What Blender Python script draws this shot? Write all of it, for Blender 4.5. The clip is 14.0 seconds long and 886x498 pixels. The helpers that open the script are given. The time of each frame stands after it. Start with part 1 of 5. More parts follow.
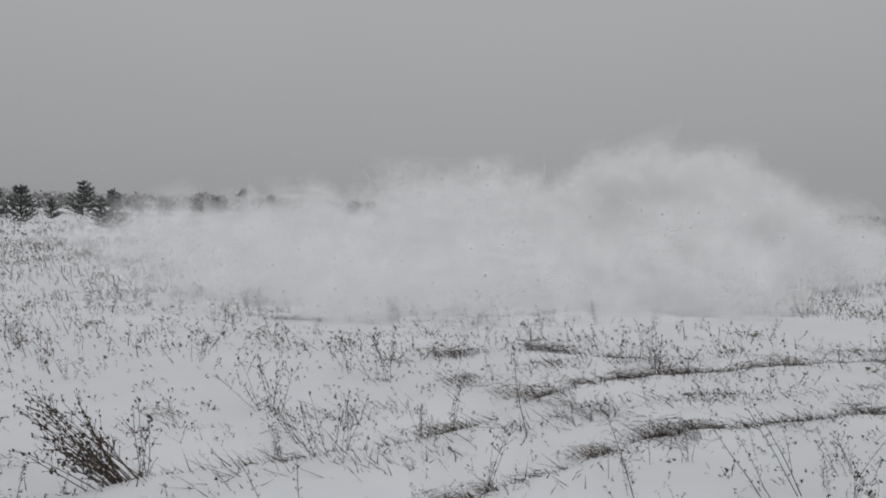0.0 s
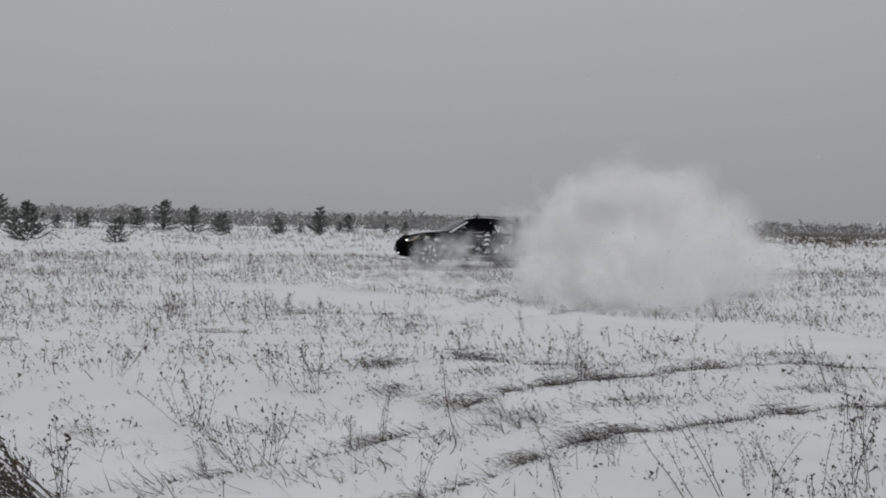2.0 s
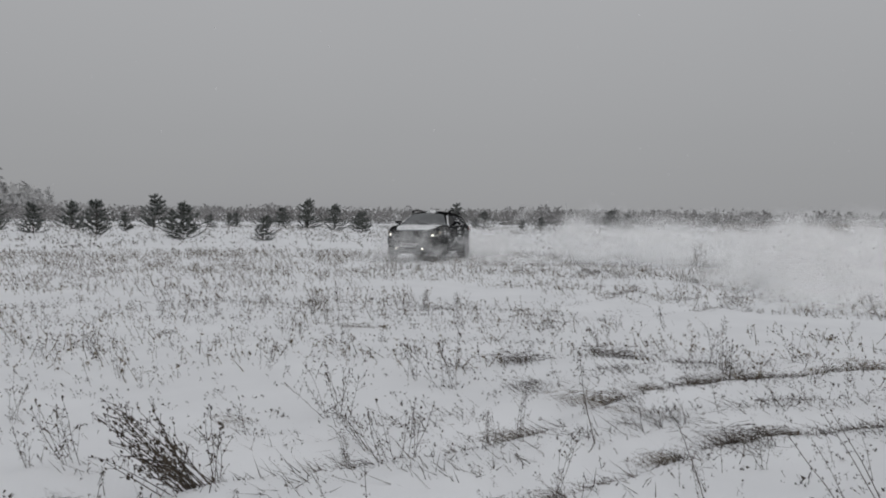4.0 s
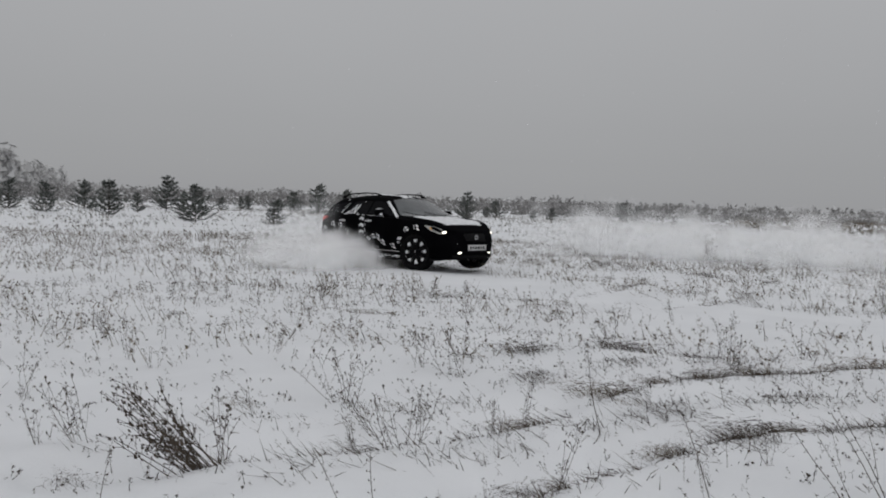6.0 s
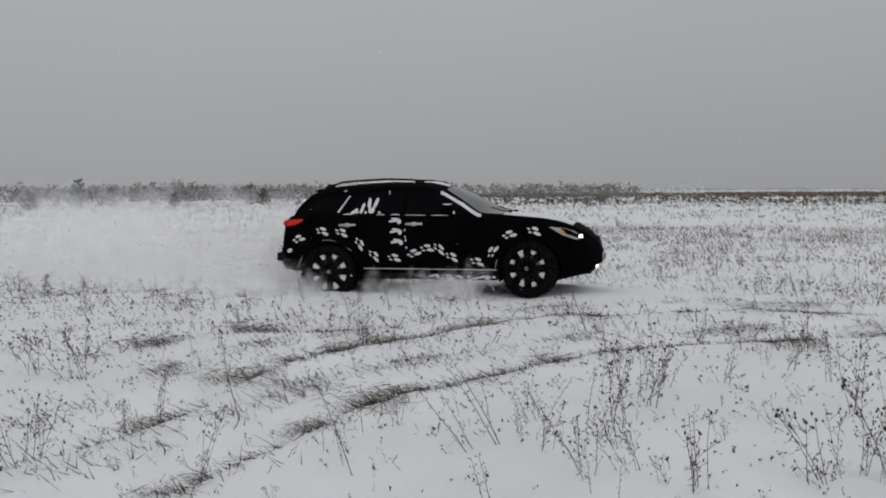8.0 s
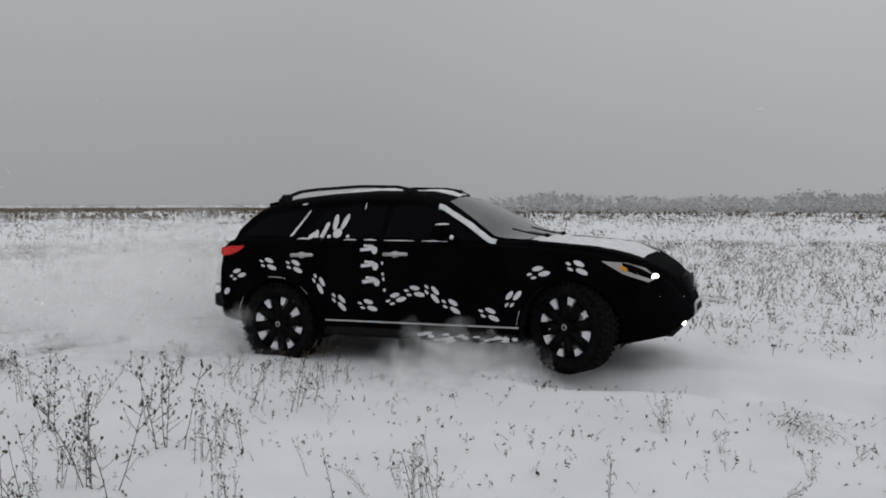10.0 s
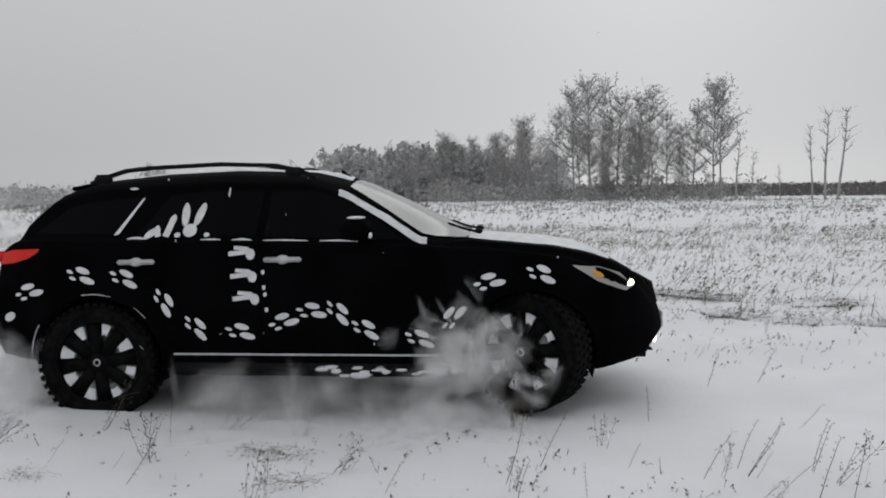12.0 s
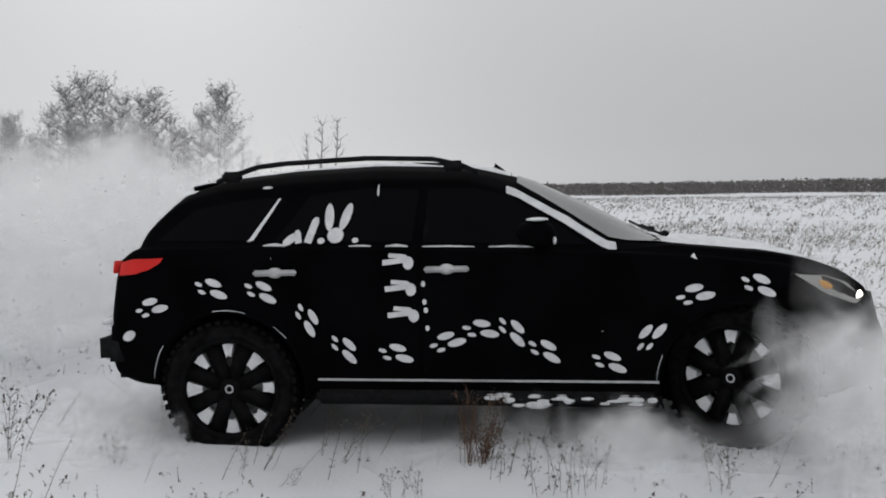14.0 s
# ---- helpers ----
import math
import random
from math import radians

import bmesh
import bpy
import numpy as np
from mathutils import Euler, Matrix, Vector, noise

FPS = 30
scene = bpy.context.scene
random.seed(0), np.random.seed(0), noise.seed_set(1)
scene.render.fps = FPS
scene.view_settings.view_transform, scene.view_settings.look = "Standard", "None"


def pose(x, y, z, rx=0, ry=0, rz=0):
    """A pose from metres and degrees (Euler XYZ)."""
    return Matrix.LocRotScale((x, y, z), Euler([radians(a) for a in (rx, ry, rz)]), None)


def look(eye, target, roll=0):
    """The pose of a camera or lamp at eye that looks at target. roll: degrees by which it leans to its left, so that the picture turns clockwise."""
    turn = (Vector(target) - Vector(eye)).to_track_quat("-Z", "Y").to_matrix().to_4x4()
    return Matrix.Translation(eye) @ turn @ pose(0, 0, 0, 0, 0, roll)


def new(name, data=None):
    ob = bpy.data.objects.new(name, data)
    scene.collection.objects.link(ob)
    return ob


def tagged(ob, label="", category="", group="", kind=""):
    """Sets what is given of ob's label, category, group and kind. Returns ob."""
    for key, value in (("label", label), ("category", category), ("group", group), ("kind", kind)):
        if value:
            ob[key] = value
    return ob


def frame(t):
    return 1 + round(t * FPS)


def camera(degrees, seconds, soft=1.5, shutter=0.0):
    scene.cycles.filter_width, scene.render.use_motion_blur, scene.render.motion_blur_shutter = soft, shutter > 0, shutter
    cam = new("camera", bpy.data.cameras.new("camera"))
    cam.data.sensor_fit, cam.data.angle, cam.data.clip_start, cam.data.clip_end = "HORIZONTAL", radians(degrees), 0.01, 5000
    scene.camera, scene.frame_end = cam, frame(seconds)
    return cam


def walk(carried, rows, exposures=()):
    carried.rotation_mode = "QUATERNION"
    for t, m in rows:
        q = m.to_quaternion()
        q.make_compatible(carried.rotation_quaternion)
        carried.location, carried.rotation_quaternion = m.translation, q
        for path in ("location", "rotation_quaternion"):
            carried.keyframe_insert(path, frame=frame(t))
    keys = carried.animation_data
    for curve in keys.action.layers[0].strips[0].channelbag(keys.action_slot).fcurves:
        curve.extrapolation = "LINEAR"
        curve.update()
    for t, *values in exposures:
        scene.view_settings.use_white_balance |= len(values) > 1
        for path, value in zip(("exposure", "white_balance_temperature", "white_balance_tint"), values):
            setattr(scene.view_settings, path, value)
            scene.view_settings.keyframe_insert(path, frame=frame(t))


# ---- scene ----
EYE = (0.0, 0.0, 1.5)

# seconds, bearing to the right of north, tilt up, lean (degrees)
PATH = [
    (0, 0.00, -2.58, 1.65),
    (0.5, 5.59, -2.06, 1.83),
    (1, 7.19, -1.81, 1.46),
    (1.5, 5.23, -2.02, 1.11),
    (2, 4.75, -1.82, 1.29),
    (2.5, 3.07, -1.82, 1.47),
    (3, -0.71, -0.15, 1.40),
    (3.5, -2.27, 0.21, 1.13),
    (4, -4.20, -2.23, 0.57),
    (4.2, -3.66, -1.88, 1.05),
    (5.3, -4.60, -2.75, 1.60),
    (6.5, -4.72, -3.65, 2.09),
    (7, -2.22, -4.56, 2.20),
    (7.5, 4.78, -3.65, 2.12),
    (8, 19.36, -3.85, -0.25),
    (8.1, 22.71, -3.96, -0.32),
    (8.5, 33.09, -2.90, -0.41),
    (8.7, 35.88, -2.14, -0.48),
    (9.2, 44.00, -2.20, -0.40),
    (9.7, 59.00, -2.70, -0.20),
    (10.2, 77.50, -3.10, 0.00),
    (10.8, 102.88, -3.42, 0.19),
    (11, 111.57, -3.45, -0.25),
    (11.2, 121.20, -3.41, -0.61),
    (11.4, 130.78, -3.55, -0.45),
    (11.5, 134.50, -3.65, -0.83),
    (12, 150.97, -3.74, -0.65),
    (12.5, 164.66, -3.65, -0.62),
    (13, 173.56, -3.83, -0.48),
    (13.5, 179.51, -3.90, -0.91),
    (14, 182.59, -3.88, -0.80),
]


def aim(bearing, tilt, lean):
    b, e = radians(bearing), radians(tilt)
    ahead = Vector((math.sin(b) * math.cos(e), math.cos(b) * math.cos(e), math.sin(e)))
    return look(EYE, Vector(EYE) + ahead, lean)


cam = camera(54.05, 14.0, soft=1.9)
walk(cam, [(t, aim(b, e, r)) for t, b, e, r in PATH],
     exposures=[(0.0, 0.06), (4.0, 0.07), (7.0, 0.13), (8.5, 0.16), (11.0, 0.24), (12.5, 0.34), (14.0, 0.40)])

# ---- light: an overcast winter sky, brighter overhead than at the skyline ----
world = bpy.data.worlds.new("overcast")
scene.world = world
world.use_nodes = True
wn, wl = world.node_tree.nodes, world.node_tree.links
wn.clear()
w_out = wn.new("ShaderNodeOutputWorld")
w_bg = wn.new("ShaderNodeBackground")
w_sky = wn.new("ShaderNodeTexSky")
w_sky.sky_type = 'NISHITA'
w_sky.sun_disc = False
w_sky.sun_elevation, w_sky.sun_rotation = radians(24), radians(165)
w_grey = wn.new("ShaderNodeHueSaturation")
w_grey.inputs["Saturation"].default_value = 0.06
w_grey.inputs["Value"].default_value = 0.007
w_geo = wn.new("ShaderNodeTexCoord")
w_sep = wn.new("ShaderNodeSeparateXYZ")
w_map = wn.new("ShaderNodeMapRange")
w_map.inputs["From Min"].default_value, w_map.inputs["From Max"].default_value = 0.05, 0.9
w_map.inputs["To Min"].default_value, w_map.inputs["To Max"].default_value = 0.268, 0.56
w_cloud = wn.new("ShaderNodeTexNoise")
w_cloud.inputs["Scale"].default_value, w_cloud.inputs["Detail"].default_value = 1.6, 3.0
w_soft = wn.new("ShaderNodeMapRange")
w_soft.inputs["To Min"].default_value, w_soft.inputs["To Max"].default_value = 0.93, 1.07
w_mul = wn.new("ShaderNodeMath")
w_mul.operation = 'MULTIPLY'
w_tint = wn.new("ShaderNodeMix")
w_tint.data_type, w_tint.blend_type = 'RGBA', 'MULTIPLY'
w_tint.inputs["Factor"].default_value = 1.0
w_tint.inputs["B"].default_value = (0.975, 0.988, 1.02, 1)
w_add = wn.new("ShaderNodeMix")
w_add.data_type, w_add.blend_type = 'RGBA', 'ADD'
w_add.inputs["Factor"].default_value = 1.0
wl.new(w_geo.outputs["Generated"], w_sep.inputs[0])
wl.new(w_sep.outputs["Z"], w_map.inputs["Value"])
wl.new(w_geo.outputs["Generated"], w_cloud.inputs["Vector"])
wl.new(w_cloud.outputs["Fac"], w_soft.inputs["Value"])
wl.new(w_map.outputs[0], w_mul.inputs[0])
wl.new(w_soft.outputs[0], w_mul.inputs[1])
# the cloud is a little thinner on the sun's side
w_side = wn.new("ShaderNodeVectorMath")
w_side.operation = 'DOT_PRODUCT'
w_side.inputs[1].default_value = (0.5, -0.866, 0.0)
w_gain = wn.new("ShaderNodeMapRange")
w_gain.inputs["To Min"].default_value, w_gain.inputs["To Max"].default_value = 1.0, 1.20
w_mul2 = wn.new("ShaderNodeMath")
w_mul2.operation = 'MULTIPLY'
wl.new(w_geo.outputs["Generated"], w_side.inputs[0])
wl.new(w_side.outputs["Value"], w_gain.inputs["Value"])
wl.new(w_mul.outputs[0], w_mul2.inputs[0])
wl.new(w_gain.outputs[0], w_mul2.inputs[1])
wl.new(w_mul2.outputs[0], w_tint.inputs["A"])
wl.new(w_sky.outputs[0], w_grey.inputs["Color"])
wl.new(w_tint.outputs["Result"], w_add.inputs["A"])
wl.new(w_grey.outputs[0], w_add.inputs["B"])
wl.new(w_add.outputs["Result"], w_bg.inputs["Color"])
wl.new(w_bg.outputs[0], w_out.inputs[0])
w_bg.inputs["Strength"].default_value = 1.0

sun = new("sun", bpy.data.lights.new("sun", 'SUN'))
sun.data.energy, sun.data.angle, sun.data.color = 0.22, radians(40), (1.0, 0.98, 0.95)
sun.matrix_basis = look((0, 0, 50), (-0.25, 0.93, 49.25))


# ---- materials ----
def material(name, color, rough=0.8, color2=None, scale=6.0, fine=60.0, bump=0.2, depth=0.01, spec=0.3, metal=0.0, detail=6.0, low=0.35, high=0.65, per_piece=0.0):
    m = bpy.data.materials.new(name)
    m.use_nodes = True
    n, l = m.node_tree.nodes, m.node_tree.links
    b = n["Principled BSDF"]
    b.inputs["Roughness"].default_value, b.inputs["Metallic"].default_value = rough, metal
    b.inputs["Specular IOR Level"].default_value = spec
    co = n.new("ShaderNodeTexCoord")
    broad, grain = n.new("ShaderNodeTexNoise"), n.new("ShaderNodeTexNoise")
    broad.inputs["Scale"].default_value, broad.inputs["Detail"].default_value = scale, detail
    grain.inputs["Scale"].default_value, grain.inputs["Detail"].default_value = fine, 4.0
    l.new(co.outputs["Object"], broad.inputs["Vector"])
    l.new(co.outputs["Object"], grain.inputs["Vector"])
    ramp = n.new("ShaderNodeMapRange")
    ramp.inputs["From Min"].default_value, ramp.inputs["From Max"].default_value = low, high
    l.new(broad.outputs["Fac"], ramp.inputs["Value"])
    mix = n.new("ShaderNodeMix")
    mix.data_type = 'RGBA'
    mix.inputs["A"].default_value = (*color, 1)
    mix.inputs["B"].default_value = (*(color2 or [c * 0.8 for c in color]), 1)
    l.new(ramp.outputs[0], mix.inputs["Factor"])
    last = mix.outputs["Result"]
    if per_piece:
        info, vary, bright = n.new("ShaderNodeNewGeometry"), n.new("ShaderNodeMapRange"), n.new("ShaderNodeHueSaturation")
        vary.inputs["To Min"].default_value, vary.inputs["To Max"].default_value = 1 - per_piece, 1 + per_piece
        l.new(info.outputs["Random Per Island"], vary.inputs["Value"])
        l.new(vary.outputs[0], bright.inputs["Value"])
        l.new(last, bright.inputs["Color"])
        last = bright.outputs[0]
    l.new(last, b.inputs["Base Color"])
    if bump:
        bm_ = n.new("ShaderNodeBump")
        bm_.inputs["Strength"].default_value, bm_.inputs["Distance"].default_value = bump, depth
        l.new(grain.outputs["Fac"], bm_.inputs["Height"])
        l.new(bm_.outputs[0], b.inputs["Normal"])
    return m


def glow(name, color, strength):
    m = material(name, color, 0.3, bump=0)
    b = m.node_tree.nodes["Principled BSDF"]
    b.inputs["Emission Color"].default_value = (*color, 1)
    b.inputs["Emission Strength"].default_value = strength
    return m


def glass(name, tint, rough=0.05, gloss=0.5):
    m = material(name, tint, rough, spec=gloss, bump=0, scale=3, color2=[c * 1.4 for c in tint])
    return m


SNOW = material("snow", (0.84, 0.85, 0.87), 0.75, (0.78, 0.79, 0.81), 0.9, 45, 0.5, 0.012, 0.25)


def powder(name, color):
    """Loose grains of snow: light goes through them as well as off them."""
    m = bpy.data.materials.new(name)
    m.use_nodes = True
    n, l = m.node_tree.nodes, m.node_tree.links
    n.remove(n["Principled BSDF"])
    off, through_, mix = n.new("ShaderNodeBsdfDiffuse"), n.new("ShaderNodeBsdfTranslucent"), n.new("ShaderNodeMixShader")
    off.inputs["Color"].default_value = through_.inputs["Color"].default_value = (*color, 1)
    mix.inputs[0].default_value = 0.5
    l.new(off.outputs[0], mix.inputs[1])
    l.new(through_.outputs[0], mix.inputs[2])
    l.new(mix.outputs[0], n["Material Output"].inputs["Surface"])
    return m


POWDER = powder("powder_snow", (0.97, 0.97, 0.97))


def airborne(name, color, density):
    """Powder snow hanging in the air: each small wisp thins out towards its rim."""
    m = powder(name, color)
    n, l = m.node_tree.nodes, m.node_tree.links
    body, out = n["Mix Shader"], n["Material Output"]
    clear, thin, rim, amount = n.new("ShaderNodeBsdfTransparent"), n.new("ShaderNodeMixShader"), n.new("ShaderNodeAttribute"), n.new("ShaderNodeMath")
    rim.attribute_name = "soft"
    amount.operation = 'MULTIPLY'
    amount.inputs[1].default_value = density
    l.new(rim.outputs["Fac"], amount.inputs[0])
    l.new(amount.outputs[0], thin.inputs[0])
    l.new(clear.outputs[0], thin.inputs[1])
    l.new(body.outputs[0], thin.inputs[2])
    l.new(thin.outputs[0], out.inputs["Surface"])
    return m


WISP = airborne("airborne_powder", (0.99, 0.99, 0.99), 0.26)
scene.cycles.transparent_max_bounces = 420
scene.cycles.max_bounces = 20
scene.cycles.diffuse_bounces = 10
scene.cycles.transmission_bounces = 12
CRUST = material("crusted_snow", (0.86, 0.87, 0.88), 0.7, (0.7, 0.71, 0.73), 14, 90, 0.8, 0.01, 0.2)
STALK = material("dry_stalk", (0.105, 0.085, 0.068), 0.9, (0.05, 0.042, 0.036), 9, 80, 0.3, 0.002, 0.1, per_piece=0.35)
SEED = material("dry_seed_head", (0.055, 0.045, 0.038), 0.95, (0.11, 0.09, 0.07), 40, 200, 0.4, 0.002, 0.1, per_piece=0.35)
STRAW = material("dry_grass", (0.20, 0.165, 0.12), 0.9, (0.10, 0.085, 0.066), 7, 80, 0.2, 0.002, 0.1, per_piece=0.45)
RUSTY = material("rusty_dry_stem", (0.16, 0.085, 0.05), 0.9, (0.08, 0.05, 0.035), 9, 80, 0.2, 0.002, 0.1, per_piece=0.4)
# pale grass for the far field, with haze greyed into the colour
PALEGRASS = material("pale_far_grass", (0.30, 0.285, 0.265), 0.95, (0.17, 0.155, 0.14), 3, 60, 0, 0, 0.1, per_piece=0.45)
# the pale second tone is snow dust and painted-in haze together
PINE = material("pine_needles", (0.06, 0.07, 0.058), 0.85, (0.24, 0.25, 0.245), 5, 30, 0, 0, 0.15, per_piece=0.4)
SCRUB = material("bare_scrub", (0.15, 0.142, 0.135), 1.0, (0.20, 0.19, 0.185), 0.2, 1, 0, 0, 0.0, per_piece=0.2)
# scrub colours lightened, so the haze before the wood is painted in
HAZEWOOD = material("bare_wood_haze_tint", (0.21, 0.205, 0.20), 1.0, (0.27, 0.265, 0.26), 0.2, 1, 0, 0, 0.0, per_piece=0.25)
BARK = material("bark", (0.10, 0.085, 0.075), 0.95, (0.05, 0.045, 0.04), 8, 40, 0.6, 0.01, 0.1)
# bark and twigs made paler to hold the haze over the grove
BIRCH = material("haze_paled_birch", (0.30, 0.295, 0.29), 0.95, (0.42, 0.415, 0.41), 0.5, 6, 0.3, 0.01, 0.1, per_piece=0.3)
# far wood lifted to grey: the air's haze is put into its colour
FARWOOD = material("far_woodland_haze_grey", (0.19, 0.185, 0.18), 1.0, (0.30, 0.295, 0.295), 0.06, 1, 0, 0, 0.0, per_piece=0.3)
# these two pale greys carry the distance haze in the base colour
FARTREE = material("far_trees_haze_tint", (0.66, 0.66, 0.665), 1.0, (0.72, 0.72, 0.725), 0.06, 1, 0, 0, 0.0, per_piece=0.12)
NEARHAZE = material("grove_haze_tint", (0.44, 0.437, 0.435), 1.0, (0.54, 0.538, 0.538), 0.06, 1, 0, 0, 0.0, per_piece=0.18)
BLACK = material("matte_black_wrap", (0.0014, 0.0014, 0.0019), 0.85, (0.003, 0.003, 0.0037), 3, 300, 0.1, 0.001, 0.02)
PLASTIC = material("black_plastic", (0.007, 0.007, 0.0075), 0.8, (0.014, 0.014, 0.015), 30, 200, 0.2, 0.001, 0.1)
RUBBER = material("tyre_rubber", (0.002, 0.002, 0.0023), 0.9, (0.009, 0.009, 0.0095), 22, 120, 0.4, 0.003, 0.08)
TINTED = glass("tinted_glass", (0.002, 0.002, 0.003), 0.2, 0.03)
SCREEN = glass("windscreen_glass", (0.055, 0.06, 0.063), 0.12)
LENS = glass("lamp_lens", (0.30, 0.295, 0.28), 0.1)
AMBER = material("amber_lens", (0.75, 0.36, 0.06), 0.2, bump=0)
REDLENS = glow("red_lens", (0.55, 0.015, 0.012), 0.14)
BEAM = glow("lit_lamp", (1.0, 0.94, 0.80), 4.0)
BEAM_DIM = glow("lit_side_lamp", (1.0, 0.85, 0.6), 1.3)
DECAL = material("white_vinyl", (0.80, 0.80, 0.81), 0.6, (0.66, 0.66, 0.68), 20, 120, 0.05, 0.001, 0.3)
RIMMAT = material("black_alloy", (0.002, 0.002, 0.0024), 0.55, (0.006, 0.006, 0.0065), 12, 90, 0.1, 0.001, 0.06)
METAL = material("brushed_metal", (0.62, 0.62, 0.63), 0.4, (0.5, 0.5, 0.5), 20, 90, 0.1, 0.001, 0.5, 0.6)
PLATE = material("plate_white", (0.62, 0.62, 0.62), 0.6, (0.5, 0.5, 0.5), 30, 90, 0.1, 0.001, 0.3)
WELL = material("wheel_well", (0.003, 0.003, 0.003), 0.95, (0.014, 0.014, 0.015), 10, 40, 0.5, 0.01, 0.1)


# ---- mesh helpers ----
def mesh_from(name, verts, faces, mat, smooth=False):
    me = bpy.data.meshes.new(name)
    me.from_pydata([tuple(v) for v in verts], [], faces)
    me.materials.append(mat)
    if smooth:
        me.polygons.foreach_set("use_smooth", [True] * len(me.polygons))
    me.update()
    return me


def part(name, bm, mat, parent, label="", smooth=True):
    me = bpy.data.meshes.new(name)
    bmesh.ops.recalc_face_normals(bm, faces=bm.faces)
    bm.to_mesh(me)
    bm.free()
    me.materials.append(mat)
    if smooth:
        me.polygons.foreach_set("use_smooth", [True] * len(me.polygons))
    ob = new(name, me)
    ob.parent = parent
    return tagged(ob, label)


def piece(name, verts, faces, mat, parent, label="", smooth=False):
    ob = new(name, mesh_from(name, verts, faces, mat, smooth))
    ob.parent = parent
    return tagged(ob, label)


class Bundle:
    """Collects thin tubes and small lumps for one mesh."""

    def __init__(self):
        self.v, self.f = [], []

    def tube(self, pts, r0, r1):
        a = len(self.v)
        n = len(pts)
        for i, p in enumerate(pts):
            d = Vector(pts[min(i + 1, n - 1)]) - Vector(pts[max(i - 1, 0)])
            s = d.cross(Vector((0.31, 0.2, 0.93)))
            s = s.normalized() if s.length > 1e-6 else Vector((1, 0, 0))
            q = d.cross(s).normalized() if d.length > 1e-6 else Vector((0, 1, 0))
            r = r0 + (r1 - r0) * i / max(n - 1, 1)
            for k in range(3):
                w = k * 2.0944
                self.v.append(Vector(p) + s * (math.cos(w) * r) + q * (math.sin(w) * r))
        for i in range(n - 1):
            for k in range(3):
                j = (k + 1) % 3
                self.f.append((a + 3 * i + k, a + 3 * i + j, a + 3 * i + 3 + j, a + 3 * i + 3 + k))

    def lump(self, c, r, stretch=1.0):
        a = len(self.v)
        for d in ((1, 0, 0), (-0.5, 0.87, 0), (-0.5, -0.87, 0), (0, 0, stretch), (0, 0, -stretch)):
            self.v.append(Vector(c) + Vector(d) * r * random.uniform(0.8, 1.2))
        for t in ((0, 1, 3), (1, 2, 3), (2, 0, 3), (1, 0, 4), (2, 1, 4), (0, 2, 4)):
            self.f.append(tuple(a + k for k in t))

    def blade(self, p, q, w):
        a = len(self.v)
        d = (Vector(q) - Vector(p)).cross(Vector((random.uniform(-1, 1), random.uniform(-1, 1), 0.1)))
        d = d.normalized() * w if d.length > 1e-9 else Vector((w, 0, 0))
        self.v += [Vector(p) - d, Vector(p) + d, Vector(q)]
        self.f.append((a, a + 1, a + 2))

    def mesh(self, name, mat):
        return mesh_from(name, self.v, self.f, mat)


# ---- ground ----
RUTS = [
    # (points along the wheel track, half width, depth)
    ([(-2.2, 4.2), (-0.4, 5.7), (0.85, 7.25), (2.3, 8.4), (4.2, 9.1), (6.1, 8.9), (7.7, 8.05), (9.3, 7.1), (11.9, 6.1), (13.5, 3.0), (13.9, -1.0)], 0.26, 0.08),
    ([(-1.2, 3.4), (0.85, 5.5), (1.5, 6.0), (2.15, 6.35), (3.1, 6.78), (4.95, 7.0), (6.7, 6.95), (8.4, 5.9), (9.6, 4.95), (10.6, 2.0), (10.4, -1.0)], 0.24, 0.08),
    ([(-3.0, 13.2), (-0.4, 13.5), (1.2, 14.8), (2.1, 17.2), (2.5, 20.0), (2.3, 23.0)], 0.25, 0.05),
    ([(-1.0, 11.8), (0.9, 12.3), (2.7, 13.8), (4.0, 16.4), (5.4, 20.2), (5.8, 24)], 0.25, 0.05),
    ([(10.5, -8.0), (8.1, -10.5), (6.3, -12.3), (5.2, -12.6), (3.1, -11.9), (1.1, -11.75), (-4, -12.6)], 0.2, 0.08),
    ([(9.2, -7.4), (7.1, -9.6), (5.5, -10.6), (2.4, -10.4), (0.8, -10.15), (-4, -11.0)], 0.2, 0.08),
    ([(7.05, 1.5), (7.0, -0.6), (6.2, -1.9), (5.2, -3.2)], 0.35, 0.12),
]


def dense(points, step=0.15):
    out = []
    p = np.array(points, float)
    for i in range(len(p) - 1):
        a = p[max(i - 1, 0)], p[i], p[i + 1], p[min(i + 2, len(p) - 1)]
        n = max(2, int(np.linalg.norm(a[2] - a[1]) / step))
        for k in range(n):
            s = k / n
            out.append(0.5 * (2 * a[1] + (a[2] - a[0]) * s + (2 * a[0] - 5 * a[1] + 4 * a[2] - a[3]) * s * s + (3 * a[1] - a[0] - 3 * a[2] + a[3]) * s ** 3))
    return np.array(out)


TRACKS = [(dense(p), w, d) for p, w, d in RUTS]


def wave(x, y, scale, seed):
    """Smooth uneven ground from a few crossing waves."""
    rng = np.random.RandomState(seed)
    z = np.zeros_like(x)
    for k in range(9):
        a, f, ph = rng.uniform(0, 6.28), rng.uniform(0.6, 1.8) / scale, rng.uniform(0, 6.28)
        z += np.sin((x * math.cos(a) + y * math.sin(a)) * f * 6.28 + ph) / 9
    return z


